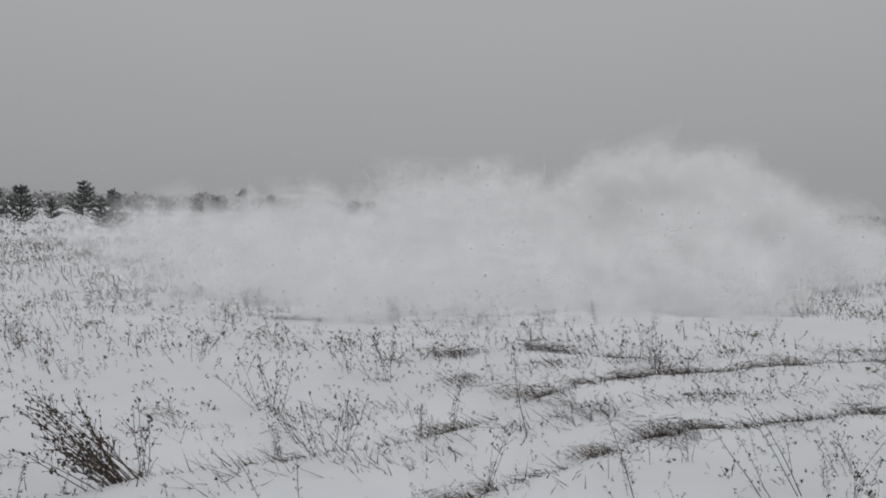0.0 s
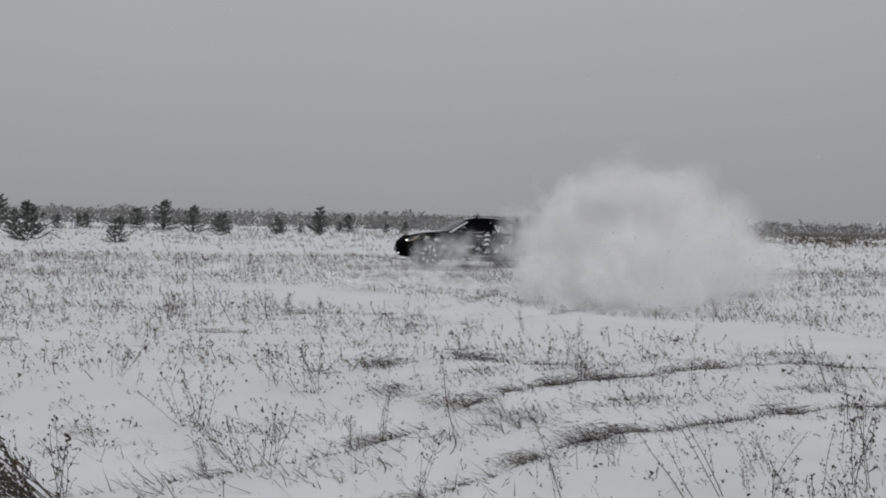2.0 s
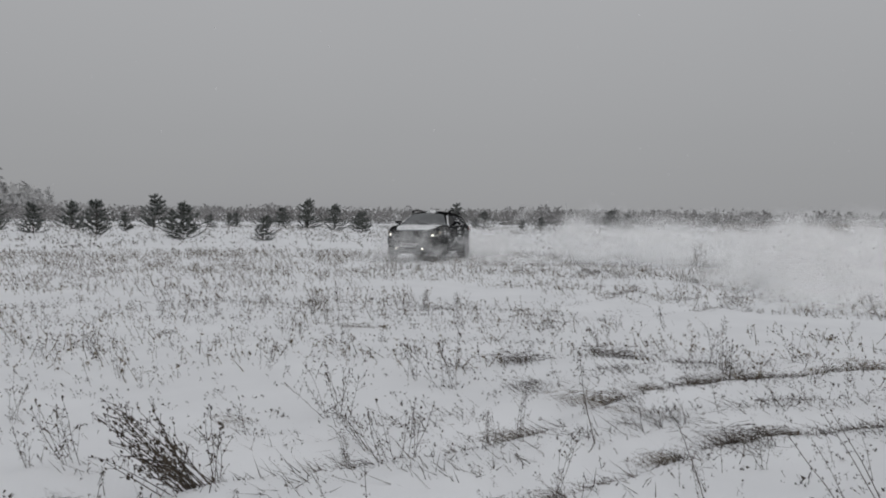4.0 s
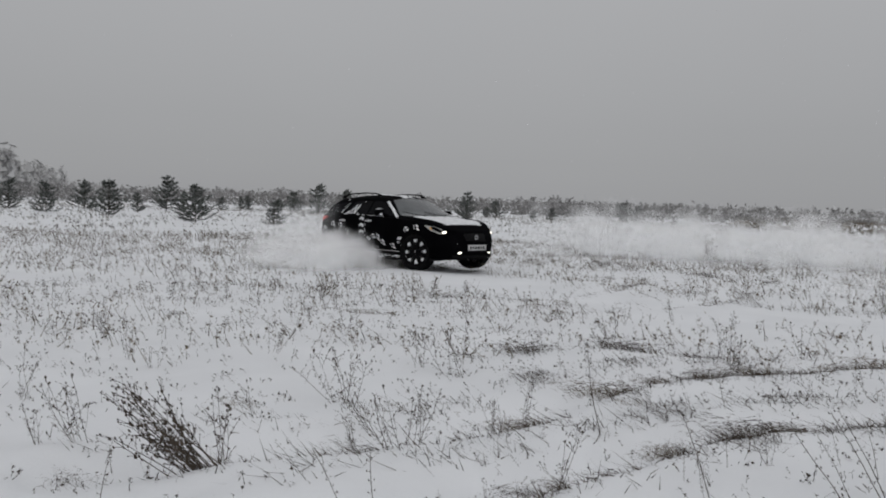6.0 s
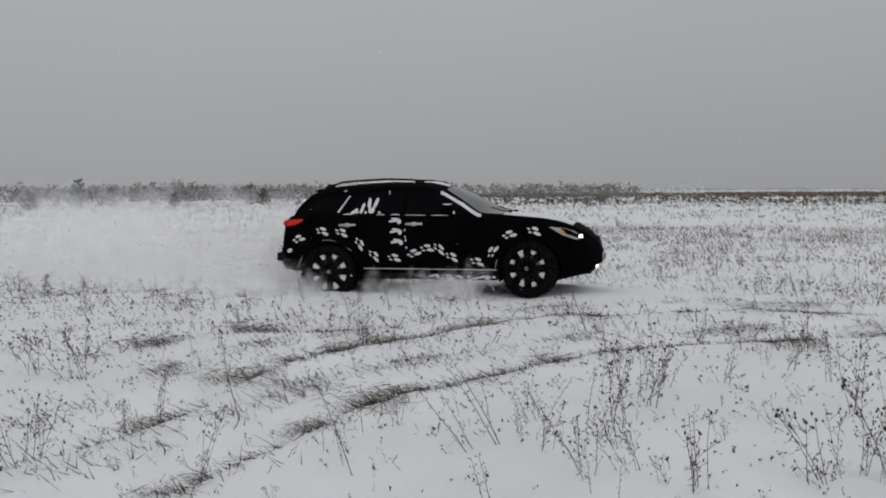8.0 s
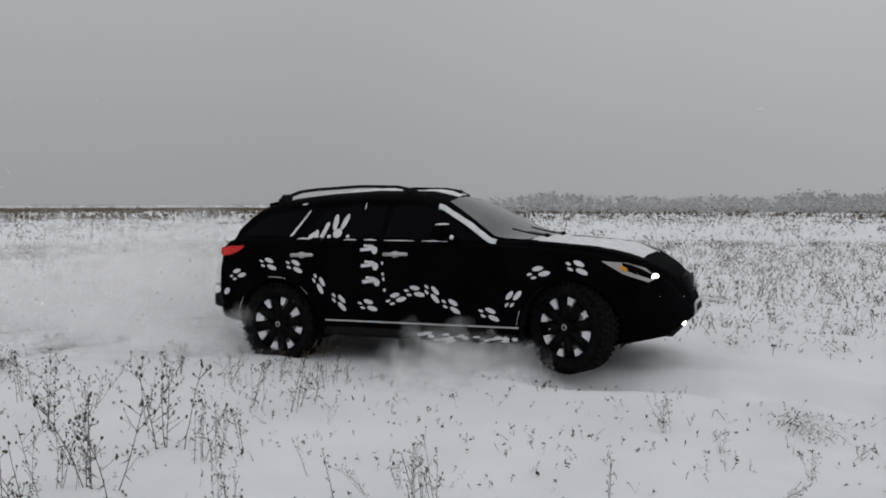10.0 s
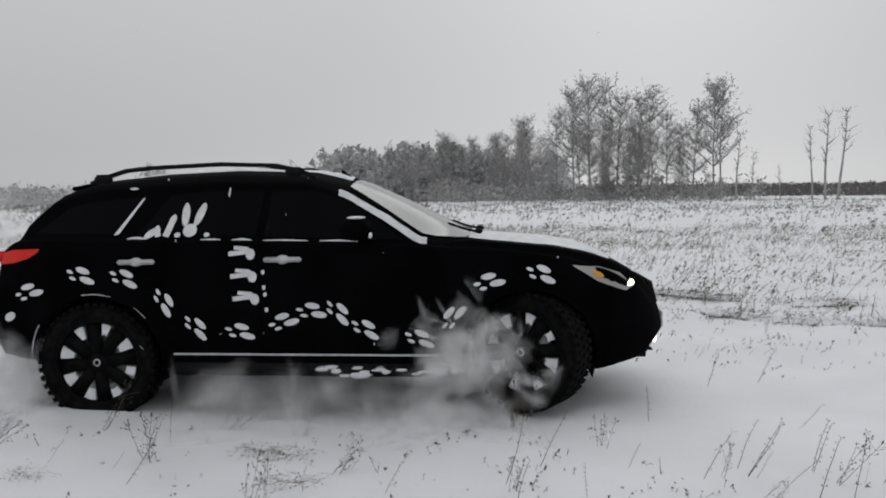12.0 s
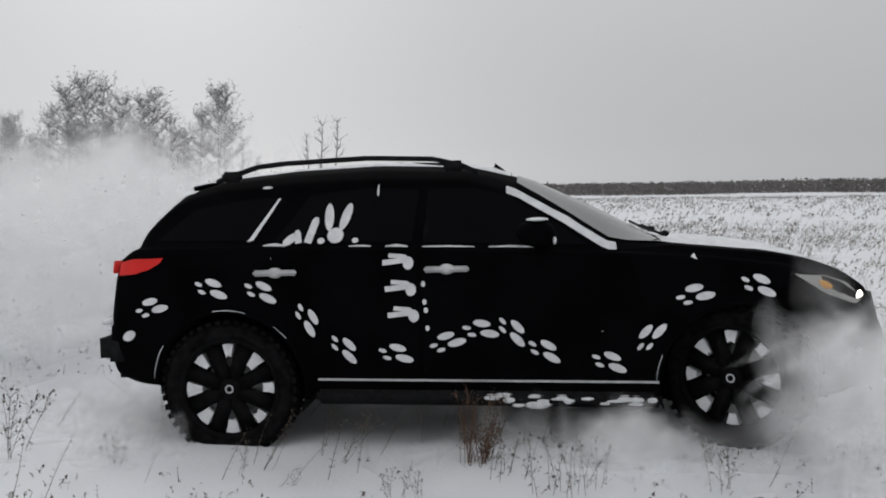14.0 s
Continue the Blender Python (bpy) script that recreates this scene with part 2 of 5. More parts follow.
def height(x, y):
    x, y = np.atleast_1d(np.asarray(x, float)), np.atleast_1d(np.asarray(y, float))
    r = np.hypot(x, y)
    near = np.exp(-(r / 45) ** 2)
    z = 0.07 * wave(x, y, 4.5, 3) + 0.035 * wave(x, y, 1.3, 5) + 0.018 * wave(x, y, 0.45, 8) * near + 0.045
    z = z + 0.25 * wave(x, y, 60, 11) * np.clip((r - 25) / 60, 0, 1)
    for pts, w, d in TRACKS:
        lo, hi = pts.min(0) - 1.2, pts.max(0) + 1.2
        m = (x > lo[0]) & (x < hi[0]) & (y > lo[1]) & (y < hi[1])
        if not m.any():
            continue
        q = np.stack([x[m], y[m]], -1)
        best = np.full(len(q), 9.0)
        for k in range(0, len(pts), 40):
            seg = pts[k:k + 40]
            best = np.minimum(best, np.sqrt(((q[:, None] - seg[None]) ** 2).sum(-1)).min(1))
        rough = 1 + 0.7 * wave(q[:, 0], q[:, 1], 0.8, 21)
        z[m] += (-d * np.exp(-(best / w) ** 4) + 0.4 * d * np.exp(-((best - 1.7 * w) / (0.55 * w)) ** 2)) * np.clip(rough, 0.2, 1.7)
    return z


def ground_at(x, y):
    return float(height(x, y)[0])


def build_ground():
    radii = [0.0]
    r = 0.6
    while r < 3000:
        radii.append(r)
        r += max(0.05, r * 0.015) if r < 60 else r * 0.06
    radii = np.array(radii[1:])
    na = 720
    ang = np.linspace(0, 2 * np.pi, na, endpoint=False)
    R, A = np.meshgrid(radii, ang, indexing="ij")
    x, y = (R * np.sin(A)).ravel(), (R * np.cos(A)).ravel()
    z = np.concatenate([height(x[i:i + 20000], y[i:i + 20000]) for i in range(0, len(x), 20000)])
    verts = np.concatenate([np.stack([x, y, z], -1), [[0, 0, 0]]])
    n = len(radii)
    i, j = np.meshgrid(np.arange(n - 1), np.arange(na), indexing="ij")
    a, b = (i * na + j).ravel(), (i * na + (j + 1) % na).ravel()
    quads = np.stack([a, b, b + na, a + na], -1)
    cap = [(len(verts) - 1, (k + 1) % na, k) for k in range(na)]
    me = mesh_from("ground", verts, [tuple(q) for q in quads.tolist()] + cap, SNOW, True)
    return tagged(new("ground", me), "flat snow-covered field with shallow wheel ruts", "ground", kind="structure")


build_ground()


# ---- the car: x ahead from the rear axle, y to its left, z up from the tyres' foot ----
WHEEL_R, TRACK, AXLE_F = 0.392, 0.80, 2.85


def along(x, *pairs):
    xs, ys = zip(*pairs)
    return float(np.interp(x, xs, ys))


def top_z(x):
    return along(x, (-0.85, 0.66), (-0.79, 0.78), (-0.76, 0.81), (-0.73, 1.00), (-0.675, 1.13), (-0.57, 1.205), (-0.45, 1.40), (-0.36, 1.51), (-0.26, 1.565), (-0.12, 1.607), (0.3, 1.645), (0.8, 1.66),
                 (1.36, 1.635), (1.72, 1.545), (2.08, 1.375), (2.48, 1.165), (2.7, 1.14), (3.0, 1.11), (3.25, 1.06), (3.45, 0.985), (3.62, 0.885), (3.75, 0.74), (3.80, 0.60))


def belt_z(x):
    return min(along(x, (-0.85, 0.64), (-0.77, 0.79), (-0.65, 1.16), (-0.55, 1.20), (0.1, 1.20), (1.1, 1.165), (2.2, 1.12), (2.7, 1.085), (3.1, 1.03), (3.4, 0.925), (3.62, 0.79), (3.80, 0.54)), top_z(x) - 0.01)


def low_z(x):
    return along(x, (-0.85, 0.54), (-0.76, 0.44), (-0.6, 0.39), (0.4, 0.31), (2.4, 0.28), (3.3, 0.27), (3.62, 0.32), (3.80, 0.46))


def half_w(x):
    return along(x, (-0.85, 0.55), (-0.79, 0.72), (-0.70, 0.83), (-0.52, 0.90), (-0.1, 0.94), (0.5, 0.925), (2.3, 0.925), (2.85, 0.945), (3.15, 0.91), (3.38, 0.83), (3.56, 0.69), (3.72, 0.50), (3.80, 0.33))


def section(x):
    """Half a cross-section, from the sill up to the middle of the roof or bonnet."""
    w, b, t, lo = half_w(x), belt_z(x), top_z(x), low_z(x)
    cab = min(1.0, max(0.0, (t - b - 0.02) / 0.4))
    lean = 0.60
    # the windscreen is bowed: its sides stand further back than its middle
    back = 0.28 * min(1.0, max(0.0, (x - 1.55) / 0.6))
    t_side = min(t, max(b + 0.02, top_z(max(x, min(x + back, 2.48)))))
    pts = [(w * 0.80, lo), (w * 0.955, lo + 0.03), (w * 0.985, lo + 0.35 * (b - lo)), (w, lo + 0.62 * (b - lo)), (w * 0.985, lo + 0.86 * (b - lo)), (w * 0.955, b)]
    if cab > 0:
        side = w * 0.955 - 0.035
        zz = min(max(b + 0.015, t_side - 0.10 * cab), t - 0.005)
        pts += [(side, b + 0.008), (side - lean * 0.5 * (zz - b), b + 0.5 * (zz - b)), (side - lean * (zz - b), zz), (side - lean * (zz - b) - 0.10 * cab - 0.03, zz + 0.6 * (t_side - zz) + 0.16 * (t - t_side))]
        pts += [(0.5 * pts[-1][0], t - 0.006 - 0.18 * (t - t_side)), (0, t)]
    else:
        pts += [(w * 0.86, b + 0.6 * (t - b)), (w * 0.75, b + 0.8 * (t - b)), (w * 0.6, t - 0.004), (w * 0.5, t - 0.002), (w * 0.25, t - 0.001), (0, t)]
    return pts


def side_y(x, z):
    """Half width of the body at a height, on its flank."""
    p = section(x)
    for (y0, z0), (y1, z1) in zip(p[:-2], p[1:-1]):
        if z0 <= z <= z1 and z1 > z0:
            return y0 + (y1 - y0) * (z - z0) / (z1 - z0)
    return p[0][0] if z < p[0][1] else p[-3][0]


def over_z(x, y):
    """Height of the bonnet, glass or roof above a point of the plan."""
    p = section(x)[5:]
    ys, zs = zip(*p[::-1])
    return float(np.interp(abs(y), ys, zs))


def car_shell(car):
    xs = np.concatenate([np.linspace(-0.85, -0.64, 11), np.linspace(-0.61, 3.3, 102), np.linspace(3.33, 3.80, 19)])
    rows, per = [], 4
    for x in xs:
        p = section(float(x))
        line = []
        for a, b in zip(p[:-1], p[1:]):
            line += [(a[0] + (b[0] - a[0]) * k / per, a[1] + (b[1] - a[1]) * k / per) for k in range(per)]
        line.append(p[-1])
        rows.append(line)
    bm = bmesh.new()
    grid = []
    for x, line in zip(xs, rows):
        right = [bm.verts.new((x, -y, z)) for y, z in line]
        left = [bm.verts.new((x, y, z)) for y, z in line[:-1]]
        grid.append(right + left[::-1])
    for a, b in zip(grid[:-1], grid[1:]):
        for k in range(len(a) - 1):
            bm.faces.new((a[k], a[k + 1], b[k + 1], b[k]))
        bm.faces.new((a[-1], a[0], b[0], b[-1]))
    bm.faces.new(grid[0])
    bm.faces.new(grid[-1])
    # wheel openings
    gone = []
    for f in bm.faces:
        c = f.calc_center_median()
        for wx in (0.0, AXLE_F):
            if abs(c.y) > 0.45 and math.hypot(c.x - wx, c.z - WHEEL_R) < 0.434:
                gone.append(f)
                break
    bmesh.ops.delete(bm, geom=gone, context='FACES')
    for v in bm.verts:
        if v.is_boundary:
            for wx in (0.0, AXLE_F):
                d = Vector((v.co.x - wx, v.co.z - WHEEL_R))
                if 0.38 < d.length < 0.54 and v.co.z > 0.42:
                    d = d.normalized() * 0.438
                    v.co.x, v.co.z = wx + d.x, WHEEL_R + d.y
    for _ in range(2):
        inner = [v for v in bm.verts if not v.is_boundary]
        bmesh.ops.smooth_vert(bm, verts=inner, factor=0.3, use_axis_x=True, use_axis_y=True, use_axis_z=True)
    body = part("body", bm, BLACK, car, "matte black car body with raised wheel arches")
    body.data.materials[0] = BLACK
    return body


def flank(name, outline, mat, parent, side, lift=0.005, label="", steps=None):
    """A thin panel that lies on the flank of the body: its outline in x, z."""
    bm = bmesh.new()
    ring = []
    n = len(outline)
    for i in range(n):
        (x0, z0), (x1, z1) = outline[i], outline[(i + 1) % n]
        k = steps or max(1, int(math.hypot(x1 - x0, z1 - z0) / 0.06))
        ring += [(x0 + (x1 - x0) * j / k, z0 + (z1 - z0) * j / k) for j in range(k)]
    vs = [bm.verts.new((x, 0, z)) for x, z in ring]
    bm.faces.new(vs)
    bmesh.ops.triangulate(bm, faces=bm.faces[:])
    if len(ring) > 10 and steps is None:
        long_ = [e for e in bm.edges if e.calc_length() > 0.16]
        bmesh.ops.subdivide_edges(bm, edges=long_, cuts=2)
        bmesh.ops.triangulate(bm, faces=bm.faces[:])
    for v in bm.verts:
        v.co.y = side * (side_y(v.co.x, v.co.z) + lift)
    return part(name, bm, mat, parent, label)


def oval(cx, cz, a, b, turn, n=14):
    c, s = math.cos(radians(turn)), math.sin(radians(turn))
    return [(cx + a * math.cos(w) * c - b * math.sin(w) * s, cz + a * math.cos(w) * s + b * math.sin(w) * c) for w in (2 * math.pi * k / n for k in range(n))]


def decal(name, shapes, car, side, label, lift=0.011):
    """Flat vinyl shapes on the flank, one mesh."""
    verts, faces = [], []
    for ring in shapes:
        a = len(verts)
        verts += [(x, side * (side_y(x, z) + lift), z) for x, z in ring]
        faces.append(tuple(range(a, len(verts))))
    return piece(name, verts, faces, DECAL, car, label)


def bar(x0, z0, x1, z1, w):
    d = Vector((x1 - x0, z1 - z0)).normalized()
    n = Vector((-d.y, d.x)) * w
    return [(x0 - n.x, z0 - n.y), (x1 - n.x, z1 - n.y), (x1 - n.x * 0.4 + d.x * w, z1 - n.y * 0.4 + d.y * w), (x1 + n.x * 0.4 + d.x * w, z1 + n.y * 0.4 + d.y * w), (x1 + n.x, z1 + n.y), (x0 + n.x, z0 + n.y)]


def block(bm, size, at, turn=(0, 0, 0), bevel=0.0):
    made = bmesh.ops.create_cube(bm, size=1.0, matrix=pose(*at, *turn) @ Matrix.Diagonal((*size, 1)))
    if bevel:
        edges = list({e for v in made["verts"] for e in v.link_edges})
        bmesh.ops.bevel(bm, geom=edges, offset=bevel, segments=2, affect='EDGES')


def ellipsoid(bm, size, at, turn=(0, 0, 0), seg=16):
    bmesh.ops.create_uvsphere(bm, u_segments=seg, v_segments=seg // 2 + 2, radius=1.0, matrix=pose(*at, *turn) @ Matrix.Diagonal((*size, 1)))


def lathe(bm, profile, n=48):
    """Turns a profile (radius, y) round the y axis."""
    rings = [[bm.verts.new((r * math.cos(2 * math.pi * k / n), y, r * math.sin(2 * math.pi * k / n))) for k in range(n)] for r, y in profile]
    for a, b in zip(rings[:-1], rings[1:]):
        for k in range(n):
            bm.faces.new((a[k], a[(k + 1) % n], b[(k + 1) % n], b[k]))
    return rings


def build_wheel(car, x, side):
    wheel = new("wheel")
    wheel.parent = car
    wheel.location = (x, side * TRACK, WHEEL_R + (0.035 if x > 1 else 0.0))
    tagged(wheel, "black alloy wheel with knobbly snow-dusted tyre")
    R, rim = WHEEL_R, 0.282
    bm = bmesh.new()
    lathe(bm, [(rim, -0.10), (rim + 0.02, -0.118), (rim + 0.07, -0.128), (R - 0.035, -0.122), (R - 0.010, -0.105), (R - 0.006, -0.05), (R - 0.006, 0.05), (R - 0.010, 0.105), (R - 0.035, 0.122), (rim + 0.07, 0.128), (rim + 0.02, 0.118), (rim, 0.10)], 64)
    part("tyre", bm, RUBBER, wheel)
    bm = bmesh.new()
    for k in range(44):
        w = 2 * math.pi * k / 44
        for y, off in ((-0.098, 0), (0.098, 0.5), (-0.035, 0.5), (0.035, 0)):
            a = w + off * 2 * math.pi / 44
            block(bm, (0.020, 0.050, 0.030), (math.cos(a) * (R - 0.006), y, math.sin(a) * (R - 0.006)), (0, -math.degrees(a), 0))
    tagged(part("tread", bm, RUBBER, wheel, "chunky tread blocks caked with snow", smooth=False), kind="stuff")
    s = side
    bm = bmesh.new()
    lathe(bm, [(rim + 0.012, s * 0.118), (rim - 0.006, s * 0.120), (rim - 0.020, s * 0.100), (rim - 0.022, s * -0.09), (rim, s * -0.10)], 48)
    bars = 8
    for k in range(bars):
        w = 2 * math.pi * k / bars
        for j in range(1):
            block(bm, (rim - 0.06, 0.035, 0.088), (math.cos(w) * (rim + 0.03) / 2, s * 0.085, math.sin(w) * (rim + 0.03) / 2), (0, -math.degrees(w), 0), 0.010)
    part("rim", bm, RIMMAT, wheel)
    bm = bmesh.new()
    lathe(bm, [(0.001, s * 0.112), (0.045, s * 0.112), (0.062, s * 0.100), (0.085, s * 0.095), (0.085, s * 0.04)], 24)
    part("hub_cap", bm, RIMMAT, wheel)
    bm = bmesh.new()
    lathe(bm, [(0.017, s * 0.1135), (0.025, s * 0.1135)], 16)
    part("hub_badge", bm, METAL, wheel, "small metal ring badge")
    bm = bmesh.new()
    lathe(bm, [(0.05, s * 0.020), (0.17, s * 0.020), (0.17, s * -0.01), (0.05, s * -0.01)], 32)
    part("brake_disc", bm, METAL, wheel, "grey steel brake disc")
    # snow packed between the spokes
    rng = random.Random(int(x * 10) + side)
    for k in range(bars):
        verts, faces, a = [], [], 0
        w0 = 2 * math.pi * (k + 0.5) / bars
        r1, r0 = rim - 0.026, rng.uniform(0.165, 0.205)
        h1, h0 = rng.uniform(0.12, 0.18), rng.uniform(0.06, 0.13)
        ring = [(r1, -h1), (r1 + 0.004, 0), (r1, h1), ((r0 + r1) / 2 + rng.uniform(-.02, .02), h1 * 0.9), (r0, h0), (r0 + rng.uniform(0, .02), 0), (r0, -h0), ((r0 + r1) / 2, -h1 * 0.85)]
        verts += [(math.cos(w0 + h) * r, s * 0.094, math.sin(w0 + h) * r) for r, h in ring] + [(math.cos(w0 + h) * r, s * 0.02, math.sin(w0 + h) * r) for r, h in ring]
        faces.append(tuple(range(a, a + 8)))
        faces += [(a + i, a + (i + 1) % 8, a + 8 + (i + 1) % 8, a + 8 + i) for i in range(8)]
        piece("packed_snow", verts, faces, CRUST, wheel, "snow packed between the spokes")
    return wheel


def build_car():
    car = new("car")
    tagged(car, "matte black off-road SUV with white paw-print decals, dusted with snow", "car")
    car_shell(car)
    # wheel wells and underside
    for x in (0.0, AXLE_F):
        for s in (-1, 1):
            bm = bmesh.new()
            arc = [radians(a) for a in range(-20, 201, 10)]
            rings = []
            for y in (0.925, 0.45):
                rings.append([bm.verts.new((x + 0.434 * math.cos(a), s * min(y, side_y(x + 0.434 * math.cos(a), WHEEL_R + 0.434 * max(0, math.sin(a))) - 0.004), WHEEL_R + 0.434 * math.sin(a))) for a in arc])
            for k in range(len(arc) - 1):
                bm.faces.new((rings[0][k], rings[0][k + 1], rings[1][k + 1], rings[1][k]))
            bm.faces.new(rings[1])
            part("wheel_well", bm, WELL, car)
            # arch lip
            bm = bmesh.new()
            lip = []
            for a in [radians(v) for v in range(-8, 189, 7)]:
                for r, o in ((0.438, 0.008), (0.450, 0.010), (0.468, 0.003)):
                    px_, pz_ = x + r * math.cos(a), WHEEL_R + r * math.sin(a)
                    lip.append(bm.verts.new((px_, s * (side_y(px_, max(pz_, 0.36)) + o), pz_)))
            for k in range(len(lip) // 3 - 1):
                for j in range(2):
                    bm.faces.new((lip[3 * k + j], lip[3 * k + j + 1], lip[3 * k + 4 + j], lip[3 * k + 3 + j]))
            part("wheel_arch", bm, BLACK, car)
    bm = bmesh.new()
    block(bm, (3.9, 1.25, 0.12), (1.40, 0, 0.32), bevel=0.03)
    part("underbody", bm, PLASTIC, car)
    for x in (0.0, AXLE_F):
        bm = bmesh.new()
        block(bm, (0.09, 1.5, 0.09), (x, 0, WHEEL_R), bevel=0.02)
        part("axle", bm, PLASTIC, car)
    for s in (-1, 1):
        # doors with their handles, and glass
        rear_door = [(0.50, 0.46), (1.105, 0.43), (1.105, 1.155), (0.16, 1.185), (0.20, 1.02), (0.36, 0.90), (0.47, 0.72)]
        front_door = [(1.125, 0.43), (2.30, 0.40), (2.33, 0.75), (2.26, 1.10), (1.125, 1.155)]
        d1 = flank("door", rear_door, BLACK, car, s, 0.006)
        d2 = flank("door", front_door, BLACK, car, s, 0.006)
        for d, x0 in ((d1, 0.175), (d2, 1.14)):
            bm = bmesh.new()
            y = s * (side_y(x0 + 0.13, 1.055) + 0.028)
            block(bm, (0.25, 0.022, 0.034), (x0 + 0.13, y, 1.055), bevel=0.009)
            ellipsoid(bm, (0.045, 0.022, 0.030), (x0 + 0.13, y - s * 0.008, 1.055))
            part("door_handle", bm, METAL, d, "silver door handle dusted with snow")
        flank("window", [(0.28, 1.225), (1.07, 1.205), (1.10, 1.50), (0.80, 1.515), (0.46, 1.485)], TINTED, car, s, 0.004, "dark tinted side window")
        flank("window", [(1.13, 1.20), (2.05, 1.165), (1.90, 1.27), (1.62, 1.44), (1.42, 1.50), (1.15, 1.50)], TINTED, car, s, 0.004, "dark tinted side window")
        flank("window", [(-0.42, 1.245), (0.13, 1.235), (0.33, 1.475), (0.10, 1.47), (-0.22, 1.42)], TINTED, car, s, 0.004, "dark tinted side window")
        flank("pillar_snow", [(0.125, 1.228), (0.160, 1.236), (0.290, 1.470), (0.275, 1.470)], CRUST, car, s, 0.008, "line of snow along the rear pillar", steps=3)
        rng = random.Random(5)
        for x0, x1, up in ((0.22, 0.35, 0.012), (0.71, 0.84, 0.006), (0.92, 1.05, 0.013), (1.13, 1.42, 0.006), (1.50, 1.75, 0.007)):
            verts, faces, a = [], [], 0
            for k in range(5):
                xx = x0 + (x1 - x0) * k / 4
                zz = 1.212 - 0.028 * xx
                h = up * math.sin(math.pi * k / 4) * rng.uniform(0.6, 1.2) + 0.001
                for dz, o in ((-0.004, 0.012), (h, 0.008)):
                    verts.append((xx, s * (side_y(xx, zz) + o), zz + dz))
            faces += [(a + 2 * k, a + 2 * k + 2, a + 2 * k + 3, a + 2 * k + 1) for k in range(4)]
            piece("belt_snow", verts, faces, CRUST, car, "thin snow on the window ledge")
        for wx, a0, a1 in ((0.0, 74, 98), (0.0, 40, 52), (0.0, 146, 172), (AXLE_F, 158, 176)):
            arc = [radians(a0 + (a1 - a0) * k / 8) for k in range(9)]
            ring = [(wx + 0.455 * math.cos(a), WHEEL_R + 0.455 * math.sin(a)) for a in arc] + [(wx + (0.4565 + 0.003 * math.sin(3 * a) ** 2) * math.cos(a), WHEEL_R + (0.4565 + 0.003 * math.sin(3 * a) ** 2) * math.sin(a)) for a in arc[::-1]]
            verts = [(x, s * (side_y(x, max(z, 0.36)) + 0.016), z) for x, z in ring]
            piece("arch_snow", verts, [(k, k + 1, 16 - k, 17 - k) for k in range(8)], CRUST, car, "thin line of snow on the wheel arch")
        for fx, fz, fa, fb in ((0.20, 1.535, 0.030, 0.008), (0.86, 1.50, 0.006, 0.035)):
            flank("snow_fleck", oval(fx, fz, fa, fb, 0, 10), CRUST, car, s, 0.010, "fleck of snow stuck to the dark glass", steps=1)
        # bright strip along the sill, and the sill itself caked with snow
        flank("sill_strip", [(0.52, 0.437), (2.41, 0.405), (2.41, 0.418), (0.52, 0.450)], METAL, car, s, 0.014, "narrow bright strip")
        bm = bmesh.new()
        block(bm, (1.93, 0.10, 0.085), (1.465, s * 0.86, 0.325), (0, 1.0, 0), 0.02)
        part("side_step", bm, PLASTIC, car)
        rng = random.Random(11 + s)
        for x0, n in ((1.75, 11), (2.2, 9)):
            bm = bmesh.new()
            for k in range(n):
                ellipsoid(bm, (rng.uniform(0.03, 0.075), 0.024, rng.uniform(0.010, 0.024)), (x0 + rng.uniform(-0.32, 0.2), s * 0.895, rng.uniform(0.285, 0.345)), seg=8)
            tagged(part("caked_snow", bm, CRUST, car, "snow caked on the sill"), kind="stuff")
        # lamps
        head = flank("headlight", [(3.13, 0.985), (3.32, 0.965), (3.46, 0.915), (3.55, 0.825), (3.49, 0.80), (3.30, 0.875)], LENS, car, s, 0.012, "slanted clear headlight, lit")
        bm = bmesh.new()
        ellipsoid(bm, (0.006, 0.040, 0.030), (3.535, s * (side_y(3.535, 0.835) - 0.004), 0.838), (0, 0, s * 38))
        part("lit_lamp", bm, BEAM, head, "lit low beam")
        bm = bmesh.new()
        ellipsoid(bm, (0.05, 0.008, 0.020), (3.29, s * (side_y(3.29, 0.92) + 0.012), 0.922), (0, 20, 0))
        part("indicator", bm, AMBER, head, "amber turn signal")
        bm = bmesh.new()
        ellipsoid(bm, (0.006, 0.040, 0.038), (3.733, s * 0.425, 0.44), (0, 0, s * 25))
        part("fog_light", bm, BEAM, car, "lit round fog lamp")
        flank("tail_light", [(-0.655, 1.050), (-0.645, 1.125), (-0.55, 1.147), (-0.36, 1.150), (-0.375, 1.125), (-0.44, 1.088), (-0.54, 1.060)], REDLENS, car, s, 0.012, "red tail lamp")
        bm = bmesh.new()
        block(bm, (0.02, 0.16, 0.075), (-0.685, s * 0.70, 1.095), (0, 14, s * 24), 0.006)
        part("tail_light", bm, REDLENS, car, "red tail lamp")
        # mirror, rail
        bm = bmesh.new()
        ellipsoid(bm, (0.105, 0.115, 0.075), (1.76, s * 1.00, 1.245))
        block(bm, (0.09, 0.14, 0.05), (1.80, s * 0.90, 1.195), bevel=0.012)
        mir = part("wing_mirror", bm, BLACK, car)
        bm = bmesh.new()
        ellipsoid(bm, (0.06, 0.08, 0.010), (1.77, s * 1.01, 1.318))
        part("mirror_snow", bm, CRUST, mir, "snow on the mirror cap")
        bm = bmesh.new()
        ellipsoid(bm, (0.010, 0.045, 0.020), (1.860, s * 1.03, 1.205))
        part("mirror_snow", bm, CRUST, mir, "snow on the mirror edge")
        bm = bmesh.new()
        prev = None
